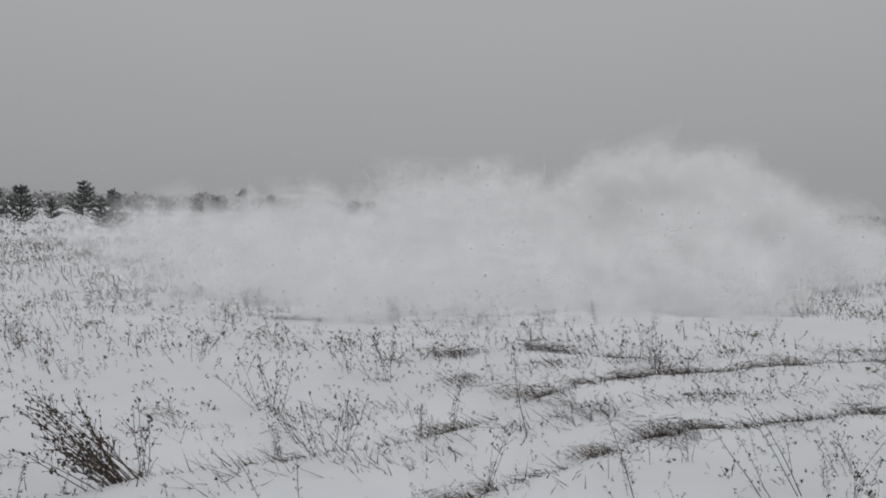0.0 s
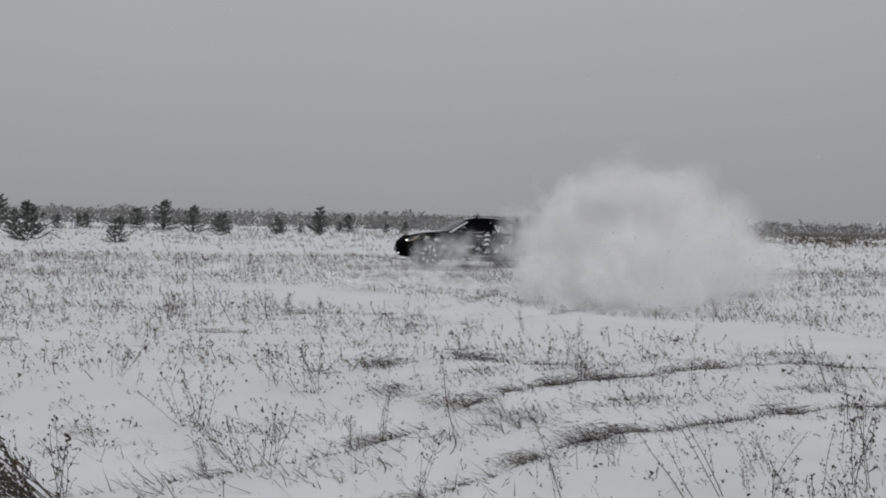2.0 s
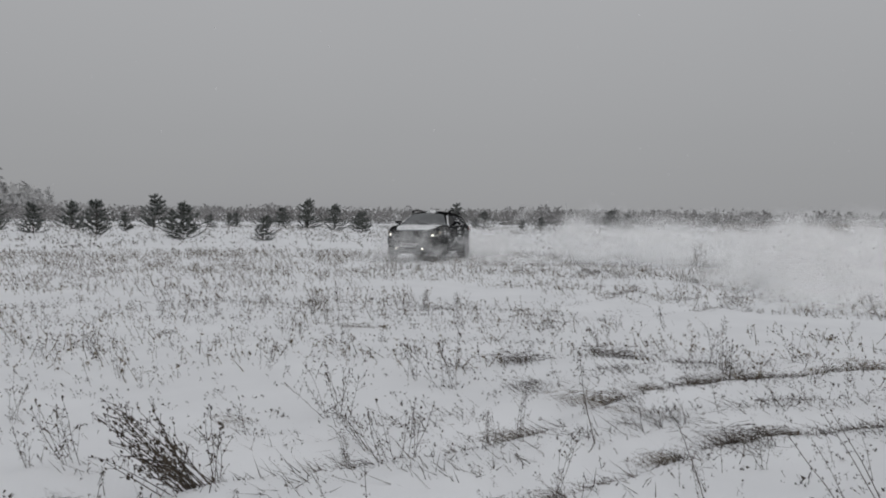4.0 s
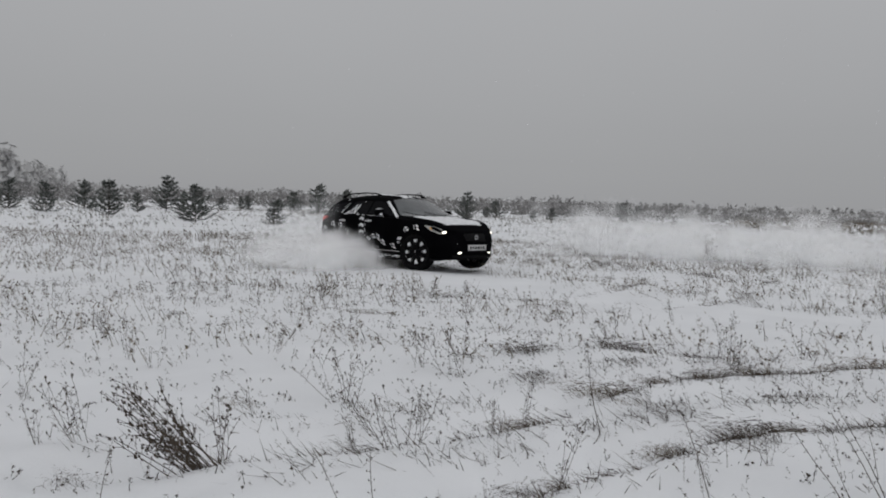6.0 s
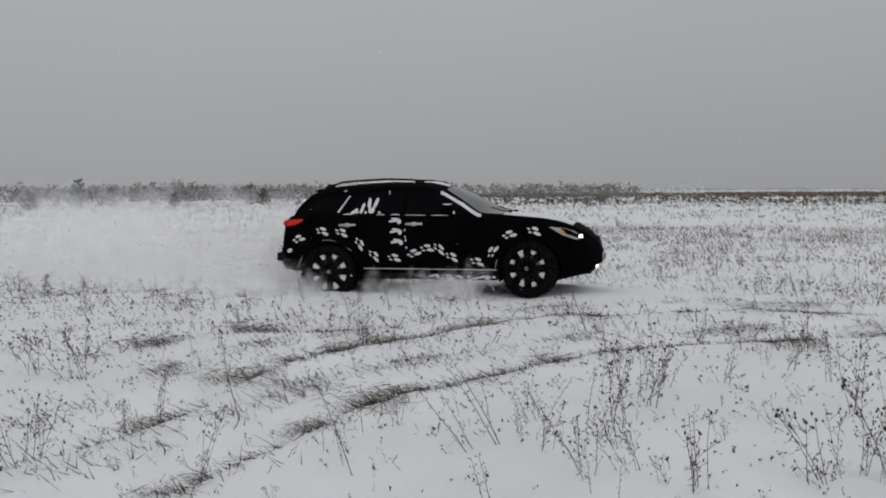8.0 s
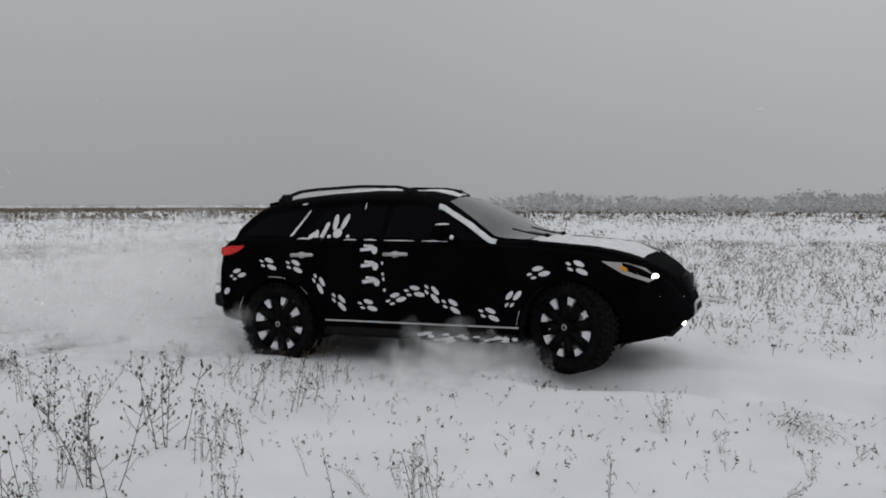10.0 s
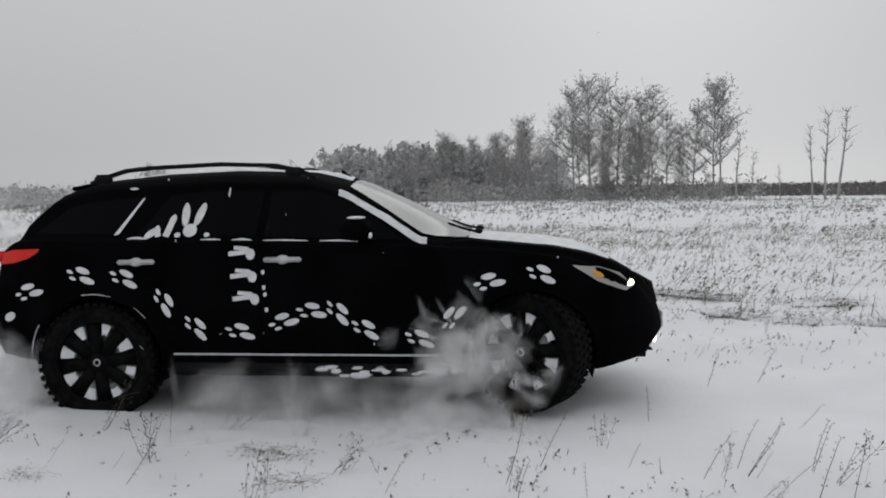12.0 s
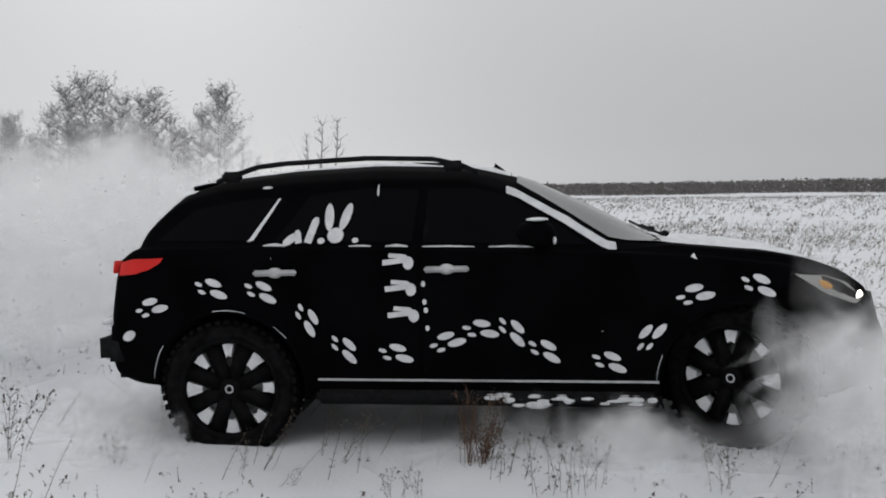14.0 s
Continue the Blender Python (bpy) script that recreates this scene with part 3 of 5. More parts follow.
        for k in range(25):
            u = k / 24
            x = -0.12 + 1.56 * u
            z = top_z(x) - 0.03 + 0.058 * min(1, 4.5 * u * (1 - u) * 1.6)
            y = s * (0.645 - 0.03 * (2 * u - 1) ** 2)
            ring = [bm.verts.new((x, y + dy, z + dz)) for dy, dz in ((-0.02, -0.014), (0.02, -0.014), (0.018, 0.014), (-0.018, 0.014))]
            if prev:
                for j in range(4):
                    bm.faces.new((prev[j], prev[(j + 1) % 4], ring[(j + 1) % 4], ring[j]))
            else:
                bm.faces.new(ring)
            prev = ring
        bm.faces.new(prev)
        rail = part("roof_rail", bm, PLASTIC, car, "black roof rail")
        for x in (-0.02, 1.30):
            bm = bmesh.new()
            block(bm, (0.12, 0.05, 0.065), (x, s * 0.64, top_z(x) - 0.012), bevel=0.015)
            part("rail_foot", bm, PLASTIC, rail)
        # paw prints trailing along the flank
        trail = [(-0.44, 0.872, 20), (-0.068, 0.978, -12), (0.218, 0.955, -18), (0.482, 0.792, -55), (0.685, 0.625, -38), (0.972, 0.592, -6), (1.258, 0.654, 22), (1.447, 0.722, 0),
                 (1.626, 0.712, -38), (1.798, 0.60, -22), (2.146, 0.532, -14), (2.36, 0.67, 55), (2.598, 0.895, 18), (2.933, 0.940, -16)]
        for x, z, a in trail:
            c, sn = math.cos(radians(a)), math.sin(radians(a))
            put = [(0.008, 0.030, 0.049, 0.0205), (0.050, -0.028, 0.053, 0.0215), (-0.076, 0.006, 0.024, 0.0115), (-0.048, -0.033, 0.025, 0.0115)]
            shapes = []
            for u, v, ra, rb in put:
                shapes.append(oval(x + u * c - v * sn, z + u * sn + v * c, ra, rb, a - 8))
            decal("paw_print", shapes, car, s, "white vinyl paw print")
        flankside = [(-0.60, 0.70, 25)]
        for x, z, a in flankside:
            decal("paw_print", [oval(x, z, 0.05, 0.028, a)], car, s, "white vinyl paw print")
        # emblem of plain shapes on the rear glass
        emblem = [oval(0.632, 1.252, 0.047, 0.043, 0), oval(0.588, 1.355, 0.027, 0.078, 4), oval(0.685, 1.355, 0.027, 0.080, -18), oval(0.748, 1.222, 0.019, 0.015, 0), oval(0.552, 1.224, 0.021, 0.017, 0),
                  bar(0.475, 1.214, 0.510, 1.335, 0.022), oval(0.375, 1.236, 0.050, 0.024, 35), bar(0.425, 1.214, 0.412, 1.270, 0.018)]
        for ring in emblem:
            decal("emblem", [ring], car, s, "rounded white vinyl shape", 0.016)
        for k in range(3):
            x, z = 1.055 + 0.012 * k, 1.092 - 0.146 * k
            shapes = [oval(x, z, 0.030, 0.036, 0), bar(x - 0.145, z + 0.004, x - 0.03, z + 0.016, 0.015), bar(x - 0.11, z + 0.044, x - 0.02, z + 0.036, 0.012)]
            if k:
                shapes += [oval(x + 0.07, z + 0.03, 0.012, 0.016, 0), oval(x + 0.075, z - 0.07, 0.012, 0.016, 0)]
            for ring in shapes:
                decal("emblem", [ring], car, s, "small rounded white vinyl shape")
    # glass front and rear, following the roofline
    def sheet(name, x0, x1, inset, mat, lift, label, grow=0.0):
        bm = bmesh.new()
        rows_ = []
        for k in range(9):
            x = x0 + (x1 - x0) * k / 8
            w = max(0.1, section(x)[-3][0] - inset)
            rows_.append([bm.verts.new((x, w * u, over_z(x, w * u) + lift)) for u in (-1, -0.75, -0.5, -0.25, 0, 0.25, 0.5, 0.75, 1)])
        for a, b in zip(rows_[:-1], rows_[1:]):
            for j in range(8):
                bm.faces.new((a[j], a[j + 1], b[j + 1], b[j]))
        return part(name, bm, mat, car, label)

    sheet("windscreen", 1.66, 2.47, 0.012, SCREEN, 0.010, "pale snowy windscreen")
    sheet("rear_window", -0.55, -0.33, 0.05, TINTED, 0.008, "dark tinted rear window")
    # snow on bonnet, roof and along the windscreen
    def snow_cover(name, x0, x1, inset, edge, thick, label, seed, nx=60):
        bm = bmesh.new()
        rows_ = []
        for k in range(nx + 1):
            x = x0 + (x1 - x0) * k / nx
            p = section(x)
            w = (half_w(x) * 0.90 if top_z(x) - belt_z(x) < 0.16 else p[-3][0] + 0.07) - inset
            line = []
            for j in range(29):
                u = -1 + 2 * j / 28
                y = w * u
                lump = noise.noise(Vector((x * 3 + seed, y * 3, 0))) + 0.6 * noise.noise(Vector((x * 11, y * 11, seed)))
                t, b = top_z(x), belt_z(x)
                if t - b < 0.16:
                    base = t - (t - b) * max(0, (abs(y) / max(half_w(x), 0.1) - 0.55) / 0.45) ** 1.5
                else:
                    base = t - 0.035 * u * u
                h = thick * (0.6 + lump) - edge * (abs(u) ** 4)
                line.append(bm.verts.new((x, y, base + h)))
            rows_.append(line)
        for a, b in zip(rows_[:-1], rows_[1:]):
            for j in range(28):
                bm.faces.new((a[j], a[j + 1], b[j + 1], b[j]))
        return part(name, bm, CRUST, car, label)

    snow_cover("bonnet_snow", 2.47, 3.42, 0.02, 0.012, 0.016, "patchy snow over the bonnet", 3.0)
    snow_cover("roof_snow", -0.2, 1.62, 0.34, 0.02, 0.022, "thin snow on the roof", 7.0)
    for s in (-1, 1):
        bm = bmesh.new()
        prev = None
        for k in range(15):
            x = 1.60 + 0.60 * k / 14
            p = section(x)
            wide = 0.018 + 0.018 * noise.noise(Vector((x * 9, s, 0)))
            y1 = p[-4][0] + 0.010
            ring = [bm.verts.new((x, s * y1, over_z(x, y1) + 0.008)), bm.verts.new((x, s * (y1 - 0.02), over_z(x, y1 - 0.02) + 0.022)), bm.verts.new((x, s * (y1 - 0.035 - wide), over_z(x, y1 - 0.035 - wide) + 0.014))]
            if prev:
                for j in range(2):
                    bm.faces.new((prev[j], prev[j + 1], ring[j + 1], ring[j]))
            prev = ring
        part("pillar_snow", bm, CRUST, car, "snow along the windscreen pillar")
    # front end
    bm = bmesh.new()
    block(bm, (0.06, 0.62, 0.20), (3.73, 0, 0.735), (0, -14, 0), 0.03)
    grille = part("grille", bm, PLASTIC, car, "black grille with a small badge")
    for k in range(4):
        bm = bmesh.new()
        block(bm, (0.03, 0.56, 0.014), (3.768 - 0.012 * k, 0, 0.67 + 0.042 * k), bevel=0.004)
        part("slat", bm, RIMMAT, grille)
    bm = bmesh.new()
    lathe(bm, [(0.030, 0), (0.045, 0.004), (0.045, -0.004), (0.030, 0)], 20)
    bmesh.ops.transform(bm, matrix=pose(3.785, 0, 0.745, 0, 0, 90), verts=bm.verts)
    part("badge", bm, METAL, grille, "oval chrome badge")
    bm = bmesh.new()
    block(bm, (0.20, 1.15, 0.10), (3.60, 0, 0.37), bevel=0.045)
    part("bumper", bm, PLASTIC, car, "black front bumper lip")
    bm = bmesh.new()
    block(bm, (0.02, 0.52, 0.115), (3.812, 0, 0.535), bevel=0.006)
    plate = part("number_plate", bm, PLATE, car, "white number plate")
    for k in range(6):
        bm = bmesh.new()
        block(bm, (0.004, 0.042, 0.06), (3.824, -0.19 + 0.075 * k, 0.535))
        part("plate_mark", bm, PLASTIC, plate)
    bm = bmesh.new()
    block(bm, (0.34, 1.64, 0.36), (-0.70, 0, 0.60), bevel=0.12)
    part("bumper", bm, PLASTIC, car, "black rear bumper with snow on its ledge")
    bm = bmesh.new()
    for k in range(16):
        ellipsoid(bm, (0.05, 0.09, 0.022), (-0.79 + random.uniform(-.03, .03), -0.72 + 0.096 * k, 0.765), seg=8)
    part("bumper_snow", bm, CRUST, car, "snow on the bumper ledge")
    bm = bmesh.new()
    block(bm, (0.02, 0.50, 0.11), (-0.745, 0, 0.93), (0, 14, 0), 0.005)
    part("number_plate", bm, PLATE, car, "white number plate")
    bm = bmesh.new()
    block(bm, (0.14, 0.98, 0.026), (-0.26, 0, 1.555), (0, -10, 0), 0.010)
    part("spoiler", bm, BLACK, car)
    bm = bmesh.new()
    vs = [bm.verts.new(c) for c in ((1.50, -0.012, 1.60), (1.50, 0.012, 1.60), (1.62, 0.012, 1.57), (1.62, -0.012, 1.57), (1.515, 0, 1.655))]
    for f in ((0, 1, 2, 3), (0, 1, 4), (1, 2, 4), (2, 3, 4), (3, 0, 4)):
        bm.faces.new([vs[k] for k in f])
    part("antenna_fin", bm, BLACK, car, smooth=False)
    for y in (0.25, -0.35):
        b = Bundle()
        b.tube([(2.52, y, 1.185), (2.42, y - 0.25, 1.225), (2.34, y - 0.45, 1.265)], 0.010, 0.008)
        ob = new("wiper", b.mesh("wiper", PLASTIC))
        ob.parent = car
        bm = bmesh.new()
        ellipsoid(bm, (0.03, 0.025, 0.02), (2.53, y, 1.19), seg=8)
        part("washer", bm, PLASTIC, ob)
    wheels = [build_wheel(car, x, s) for x in (0.0, AXLE_F) for s in (-1, 1)]
    return car, wheels


CAR, WHEELS = build_car()

# seconds, place of the rear axle, heading, nose up, rise
DRIVE = [
    (0.0, 8.6, 23.2, 138, 1.3, 0.0), (0.5, 7.6, 24.4, 152, 1.3, 0.0), (1.0, 6.3, 25.6, 166, 1.3, 0.0),
    (1.5, 5.45, 26.9, 176, 1.3, 0.0), (2, 4.55, 28.23, 185.0, 1.32, 0.003), (2.5, 3.05, 29.3, 204, 1.3, 0.0),
    (3, 1.13, 30.70, 224.3, 1.22, -0.005), (3.5, -0.66, 31.36, 240.7, 1.29, 0.001), (4, -2.30, 30.32, 259.2, 1.13, -0.012),
    (4.2, -2.72, 29.69, 265.3, 0.99, -0.023), (5.3, -3.6, 24.0, 295, 1.4, 0.0), (6.0, -3.6, 20.7, 317, 1.4, 0.0),
    (6.5, -3.03, 18.50, 330.5, 1.40, -0.005), (7, -1.39, 15.65, 339.9, 2.00, 0.023), (7.5, 0.65, 14.00, 341.2, 1.14, 0.002),
    (8.1, 3.49, 12.65, 324.1, 1.13, -0.015), (8.5, 5.07, 11.45, 311.6, 0.89, -0.026), (8.7, 5.76, 10.81, 303.5, 0.98, -0.008),
    (9.2, 7.0, 8.7, 290, 1.2, 0.0), (9.7, 7.85, 6.1, 278, 1.4, 0.0), (10.2, 8.22, 3.1, 262, 1.5, 0.0),
    (10.8, 7.99, -0.34, 244.3, 1.62, -0.014), (11, 7.66, -1.20, 238.7, 1.47, 0.016), (11.4, 6.77, -2.73, 228.5, 1.70, -0.028),
    (12, 5.16, -4.68, 205.7, 0.59, 0.024), (12.5, 3.38, -5.61, 193.8, 1.06, 0.028), (13, 1.91, -5.90, 181.6, 1.10, 0.024),
    (13.5, 1.06, -5.97, 174.1, 1.14, 0.022), (14, 0.87, -5.85, 171.6, 0.97, 0.014),
]
STEER = [(0, 8), (3, 14), (4.2, 20), (6.5, 14), (7.0, 2), (7.5, -8), (8.5, -20), (10.8, -24), (12, -30), (14, -33)]


def car_pose(x, y, head, nose, rise):
    return pose(x, y, rise - 1.425 * math.sin(radians(nose)), 0, -nose, head)


def motions():
    walk(CAR, [(t, car_pose(x, y, h, n, z)) for t, x, y, h, n, z in DRIVE])
    ts = [r[0] for r in DRIVE]
    for wheel in WHEELS:
        x, y, z = wheel.location
        rows_, turn = [], 0.0
        for k in range(141):
            t = k / 10
            if k:
                a = np.array([np.interp(t, ts, [r[i] for r in DRIVE]) - np.interp(t - 0.1, ts, [r[i] for r in DRIVE]) for i in (1, 2)])
                slip = 1.25 if t < 8.7 else 1.05
                turn += min(80.0, math.degrees(np.linalg.norm(a) * slip / WHEEL_R))
            steer = float(np.interp(t, *zip(*STEER))) if x > 1 else 0.0
            rows_.append((t, pose(x, y, z, 0, 0, steer) @ pose(0, 0, 0, 0, turn, 0)))
        walk(wheel, rows_)
    for puff, rows_ in PUFFS:
        walk(puff, rows_)


# ---- dry plants that stick out of the snow ----
def wobble(p, d, n, amount):
    pts = [Vector(p)]
    d = Vector(d)
    for _ in range(n):
        d = d + Vector((random.uniform(-1, 1), random.uniform(-1, 1), random.uniform(-0.3, 0.3))) * amount * d.length
        pts.append(pts[-1] + d)
    return pts


def make_weed(seed, stems=3, spread=0.10, branchy=6, tall=0.5, thick=0.0025):
    random.seed(seed)
    wood, seeds = Bundle(), Bundle()
    for _ in range(stems):
        a, r = random.uniform(0, 6.28), random.uniform(0, spread)
        h = tall * random.uniform(0.65, 1.0)
        lean = Vector((random.gauss(-0.10, 0.12), random.gauss(0, 0.12), 1)) * (h / 7)
        main = wobble((r * math.cos(a), r * math.sin(a), -0.05), lean, 7, 0.10)
        wood.tube(main, thick, thick * 0.5)
        for _ in range(branchy):
            i = random.randint(2, 6)
            b = random.uniform(0, 6.28)
            ln = h * random.uniform(0.12, 0.30)
            twig = wobble(main[i], Vector((math.cos(b) * 0.6, math.sin(b) * 0.6, random.uniform(0.35, 0.9))) * (ln / 3), 3, 0.18)
            wood.tube(twig, thick * 0.55, thick * 0.35)
            seeds.lump(twig[-1], random.uniform(0.0045, 0.009), random.uniform(0.9, 1.8))
            if random.random() < 0.55:
                side = wobble(twig[1], Vector((math.cos(b + 0.9), math.sin(b + 0.9), 0.7)) * (ln / 6), 2, 0.2)
                wood.tube(side, thick * 0.4, thick * 0.3)
                seeds.lump(side[-1], random.uniform(0.004, 0.007), 1.3)
        for _ in range(3):
            seeds.lump(main[-1] + Vector((random.gauss(0, 0.008), random.gauss(0, 0.008), random.gauss(0, 0.012))), random.uniform(0.005, 0.009), 1.4)
        for _ in range(5):
            q = main[random.randint(1, 5)]
            b = random.uniform(0, 6.28)
            wood.blade(q, q + Vector((math.cos(b) * 0.04, math.sin(b) * 0.04, random.uniform(-0.035, 0.02))), 0.003)
    return wood.mesh("weed", STALK), seeds.mesh("crown", SEED)


def make_bush(seed, mat, stems=70, spread=0.06, tall=0.5, lean=-0.05, sway=0.16):
    """Stiff stems from one root, blown over to one side, with short seedy twigs."""
    random.seed(seed)
    wood, seeds = Bundle(), Bundle()
    for _ in range(stems):
        a, r = random.uniform(0, 6.28), random.uniform(0, spread)
        h = tall * random.uniform(0.45, 1.05)
        d = Vector((random.gauss(lean, sway), random.gauss(0, sway), 1)) * (h / 6)
        main = wobble((r * math.cos(a), r * math.sin(a), -0.04), d, 6, 0.07)
        wood.tube(main, 0.0032, 0.0013)
        for k in range(9):
            i = random.randint(2, 6)
            q = main[i]
            b = random.uniform(0, 6.28)
            tip = q + Vector((math.cos(b) * 0.03, math.sin(b) * 0.03, random.uniform(0.0, 0.04))) + d * random.uniform(0.1, 0.4)
            wood.tube([q, tip], 0.0014, 0.0009)
            seeds.lump(tip, random.uniform(0.003, 0.0065), 1.4)
        for k in range(3):
            seeds.lump(main[-1 - k] + Vector((random.gauss(0, 0.006), random.gauss(0, 0.006), 0)), random.uniform(0.004, 0.008), 1.5)
    return wood.mesh("bush", mat), seeds.mesh("crown", SEED)


def make_stem(seed, tall=0.6):
    random.seed(seed)
    wood, seeds = Bundle(), Bundle()
    for s in range(random.choice((1, 1, 2))):
        main = wobble((0.02 * s, 0, -0.05), Vector((random.gauss(0, 0.08) + 0.22 * s, random.gauss(0, 0.1), 1)) * (tall / 10), 10, 0.06)
        wood.tube(main, 0.0036, 0.0018)
        for i in range(3, 11):
            for _ in range(2):
                b = random.uniform(0, 6.28)
                tip = main[i] + Vector((math.cos(b) * 0.022, math.sin(b) * 0.022, 0.012))
                wood.blade(main[i], tip, 0.002)
                seeds.lump(tip, random.uniform(0.003, 0.0065), 1.5)
    return wood.mesh("stem", STALK), seeds.mesh("crown", SEED)


def make_tuft(seed, blades=110, mat=None):
    random.seed(seed)
    wood, seeds = Bundle(), Bundle()
    for _ in range(blades):
        x, y = random.gauss(0, 0.17), random.gauss(0, 0.10)
        h = random.uniform(0.03, 0.15)
        p = Vector((x, y, -0.01))
        mid = p + Vector((-h * random.uniform(0.3, 1.3), random.gauss(0, 0.4) * h, h * 0.75))
        wood.blade(p, mid, 0.0024)
        wood.blade(mid, mid + Vector((-h * random.uniform(0.4, 1.3), random.gauss(0, 0.4) * h, -h * random.uniform(-0.2, 0.4))), 0.0018)
    for _ in range(12):
        seeds.lump((random.gauss(-0.06, 0.17), random.gauss(0, 0.11), random.uniform(0.03, 0.11)), random.uniform(0.004, 0.008), 1.5)
    return wood.mesh("tuft", mat or STRAW), seeds.mesh("crown", SEED)


KINDS = {
    "weed": (0.5, "weed", "dead branching weed with small dark seed heads, in snow", "dead weeds", [make_weed(s, 3 + s % 3, 0.05 + 0.035 * (s % 3), 4 + s % 3) for s in range(10, 18)]),
    "bush": (0.5, "bush", "dense dark dead bush blown over by wind", "dead weeds", [make_bush(30, STALK, 34, 0.09, 0.5, -0.22, 0.13), make_bush(31, STALK, 30, 0.10, 0.5, -0.20, 0.14)]),
    "stem": (0.6, "weed", "single long bare weed stem rising from snow", "dead weeds", [make_stem(s) for s in range(40, 46)]),
    "tuft": (0.13, "grass tuft", "flattened tuft of dry grass beside a wheel rut", "grass tufts", [make_tuft(s, 90 + 25 * (s % 3), STRAW if s % 2 else STALK) for s in range(50, 55)]),
    "stalks": (0.5, "weed", "stand of upright dead stalks with seed heads", "dead weeds", [make_weed(s, 8, 0.20, 2, 0.5, 0.0024) for s in range(60, 63)]),
    "rusty": (0.5, "bush", "dense rust-brown dead bush in snow", "dead weeds", [make_bush(70, RUSTY, 36, 0.14, 0.5, 0.0)]),
}


def plant(kind, x, y, h, lean, turn=None):
    """One plant on the snow; lean: degrees to the right as seen from the middle of the field."""
    tall, category, label, group, forms = KINDS[kind]
    wood, seeds = forms[random.randrange(len(forms))]
    name = {"weed": "weed", "bush": "dead_bush", "stem": "tall_weed", "tuft": "grass_tuft", "stalks": "dead_shrub", "rusty": "dead_bush"}[kind]
    ob = tagged(new(name, wood), label, category, group)
    tips = new("crown", seeds)
    tips.parent = ob
    if kind == "tuft":
        tagged(ob, kind="stuff")
    tagged(tips, "dark dried seed heads")
    size = h / tall
    axis = Vector((x, y, 0)).normalized()
    spin = random.uniform(-25, 25) if kind in ("tuft", "bush") else random.uniform(0, 360)
    if kind == "tuft":
        size = max(0.4, min(1.25, size * 0.8))
    ob.matrix_basis = Matrix.Translation((x, y, ground_at(x, y) - 0.01)) @ Matrix.Rotation(radians(lean), 4, axis) @ pose(0, 0, 0, 0, 0, spin) @ Matrix.Scale(size, 4)
    return ob


random.seed(4)
plant("bush", -1.58, 4.30, 0.60, -34)
plant("weed", -1.52, 4.45, 0.50, -12)
plant("weed", -2.40, 4.70, 0.47, -10)
plant("weed", -2.64, 4.59, 0.29, -20)
plant("weed", -0.49, 7.32, 0.53, -20)
plant("weed", -0.79, 7.62, 0.46, 0)
plant("weed", -1.26, 6.09, 0.43, -20)
plant("weed", -0.88, 5.47, 0.41, -30)
plant("weed", -1.17, 6.20, 0.46, 10)
plant("weed", -3.37, 5.67, 0.36, 0)
plant("weed", -2.20, 7.78, 0.32, 10)
plant("weed", -2.39, 9.99, 0.27, 0)
plant("weed", -4.79, 11.75, 0.32, 0)
plant("weed", -5.76, 10.36, 0.43, 0)
plant("weed", -7.01, 22.66, 0.30, 0)
plant("weed", -1.20, 12.87, 0.34, 0)
plant("weed", 5.00, 23.46, 0.82, 0)
plant("weed", 5.63, 13.73, 0.39, 0)
plant("weed", 4.38, 11.31, 0.18, 0)
plant("weed", 1.38, 11.31, 0.29, 0)
plant("weed", -4.47, 12.67, 0.21, 0)
plant("weed", -3.00, 7.01, 0.24, 0)
plant("tuft", -1.84, 5.83, 0.09, 0)
plant("tuft", 0.23, 8.55, 0.16, 0)
plant("tuft", 1.22, 9.18, 0.17, 0)
plant("tuft", 0.80, 7.09, 0.16, 0)
plant("tuft", 1.27, 7.67, 0.10, 0)
plant("tuft", 0.15, 6.25, 0.10, 0)
plant("tuft", 1.53, 6.09, 0.08, 0)
plant("tuft", 1.97, 6.34, 0.08, 0)
plant("tuft", 1.07, 5.47, 0.08, 0)
plant("tuft", 0.31, 4.93, 0.08, 0)
plant("tuft", 0.25, 7.30, 0.08, 0)
plant("tuft", -0.39, 8.16, 0.08, 0)
plant("tuft", 2.83, 8.62, 0.11, 0)
plant("tuft", 1.83, 8.20, 0.13, 0)
plant("tuft", 3.36, 8.92, 0.09, 0)
plant("tuft", 2.31, 8.48, 0.14, 0)
plant("tuft", -0.99, 12.95, 0.13, 0)
plant("tuft", -4.01, 10.18, 0.08, 0)
plant("tuft", 0.71, 13.27, 0.09, 0)
plant("tuft", 2.15, 16.64, 0.08, 0)
plant("tuft", 2.43, 22.98, 0.22, 0)
plant("tuft", 4.25, 19.59, 0.23, 0)
plant("tuft", -2.22, 4.22, 0.08, 0)
plant("tuft", -0.83, 4.86, 0.08, 0)
plant("tuft", 0.92, 6.44, 0.08, 0)
plant("tuft", -1.85, 10.97, 0.11, 0)
plant("stem", 1.00, 4.25, 0.55, -20)
plant("stem", -0.99, 4.16, 0.29, -35)
plant("stem", -0.38, 4.59, 0.14, -50)
plant("stem", 1.89, 4.45, 0.57, -30)
plant("stem", 2.08, 5.03, 0.32, -20)
plant("stem", -0.02, 4.87, 0.10, -30)
plant("stem", -0.76, 3.96, 0.41, -25)
plant("stem", 0.60, 5.66, 0.63, -5)
plant("stalks", 3.21, 5.40, 0.46, 10)
plant("stalks", 3.53, 5.45, 0.49, 8)
plant("stem", 1.67, 4.37, 0.52, -35)
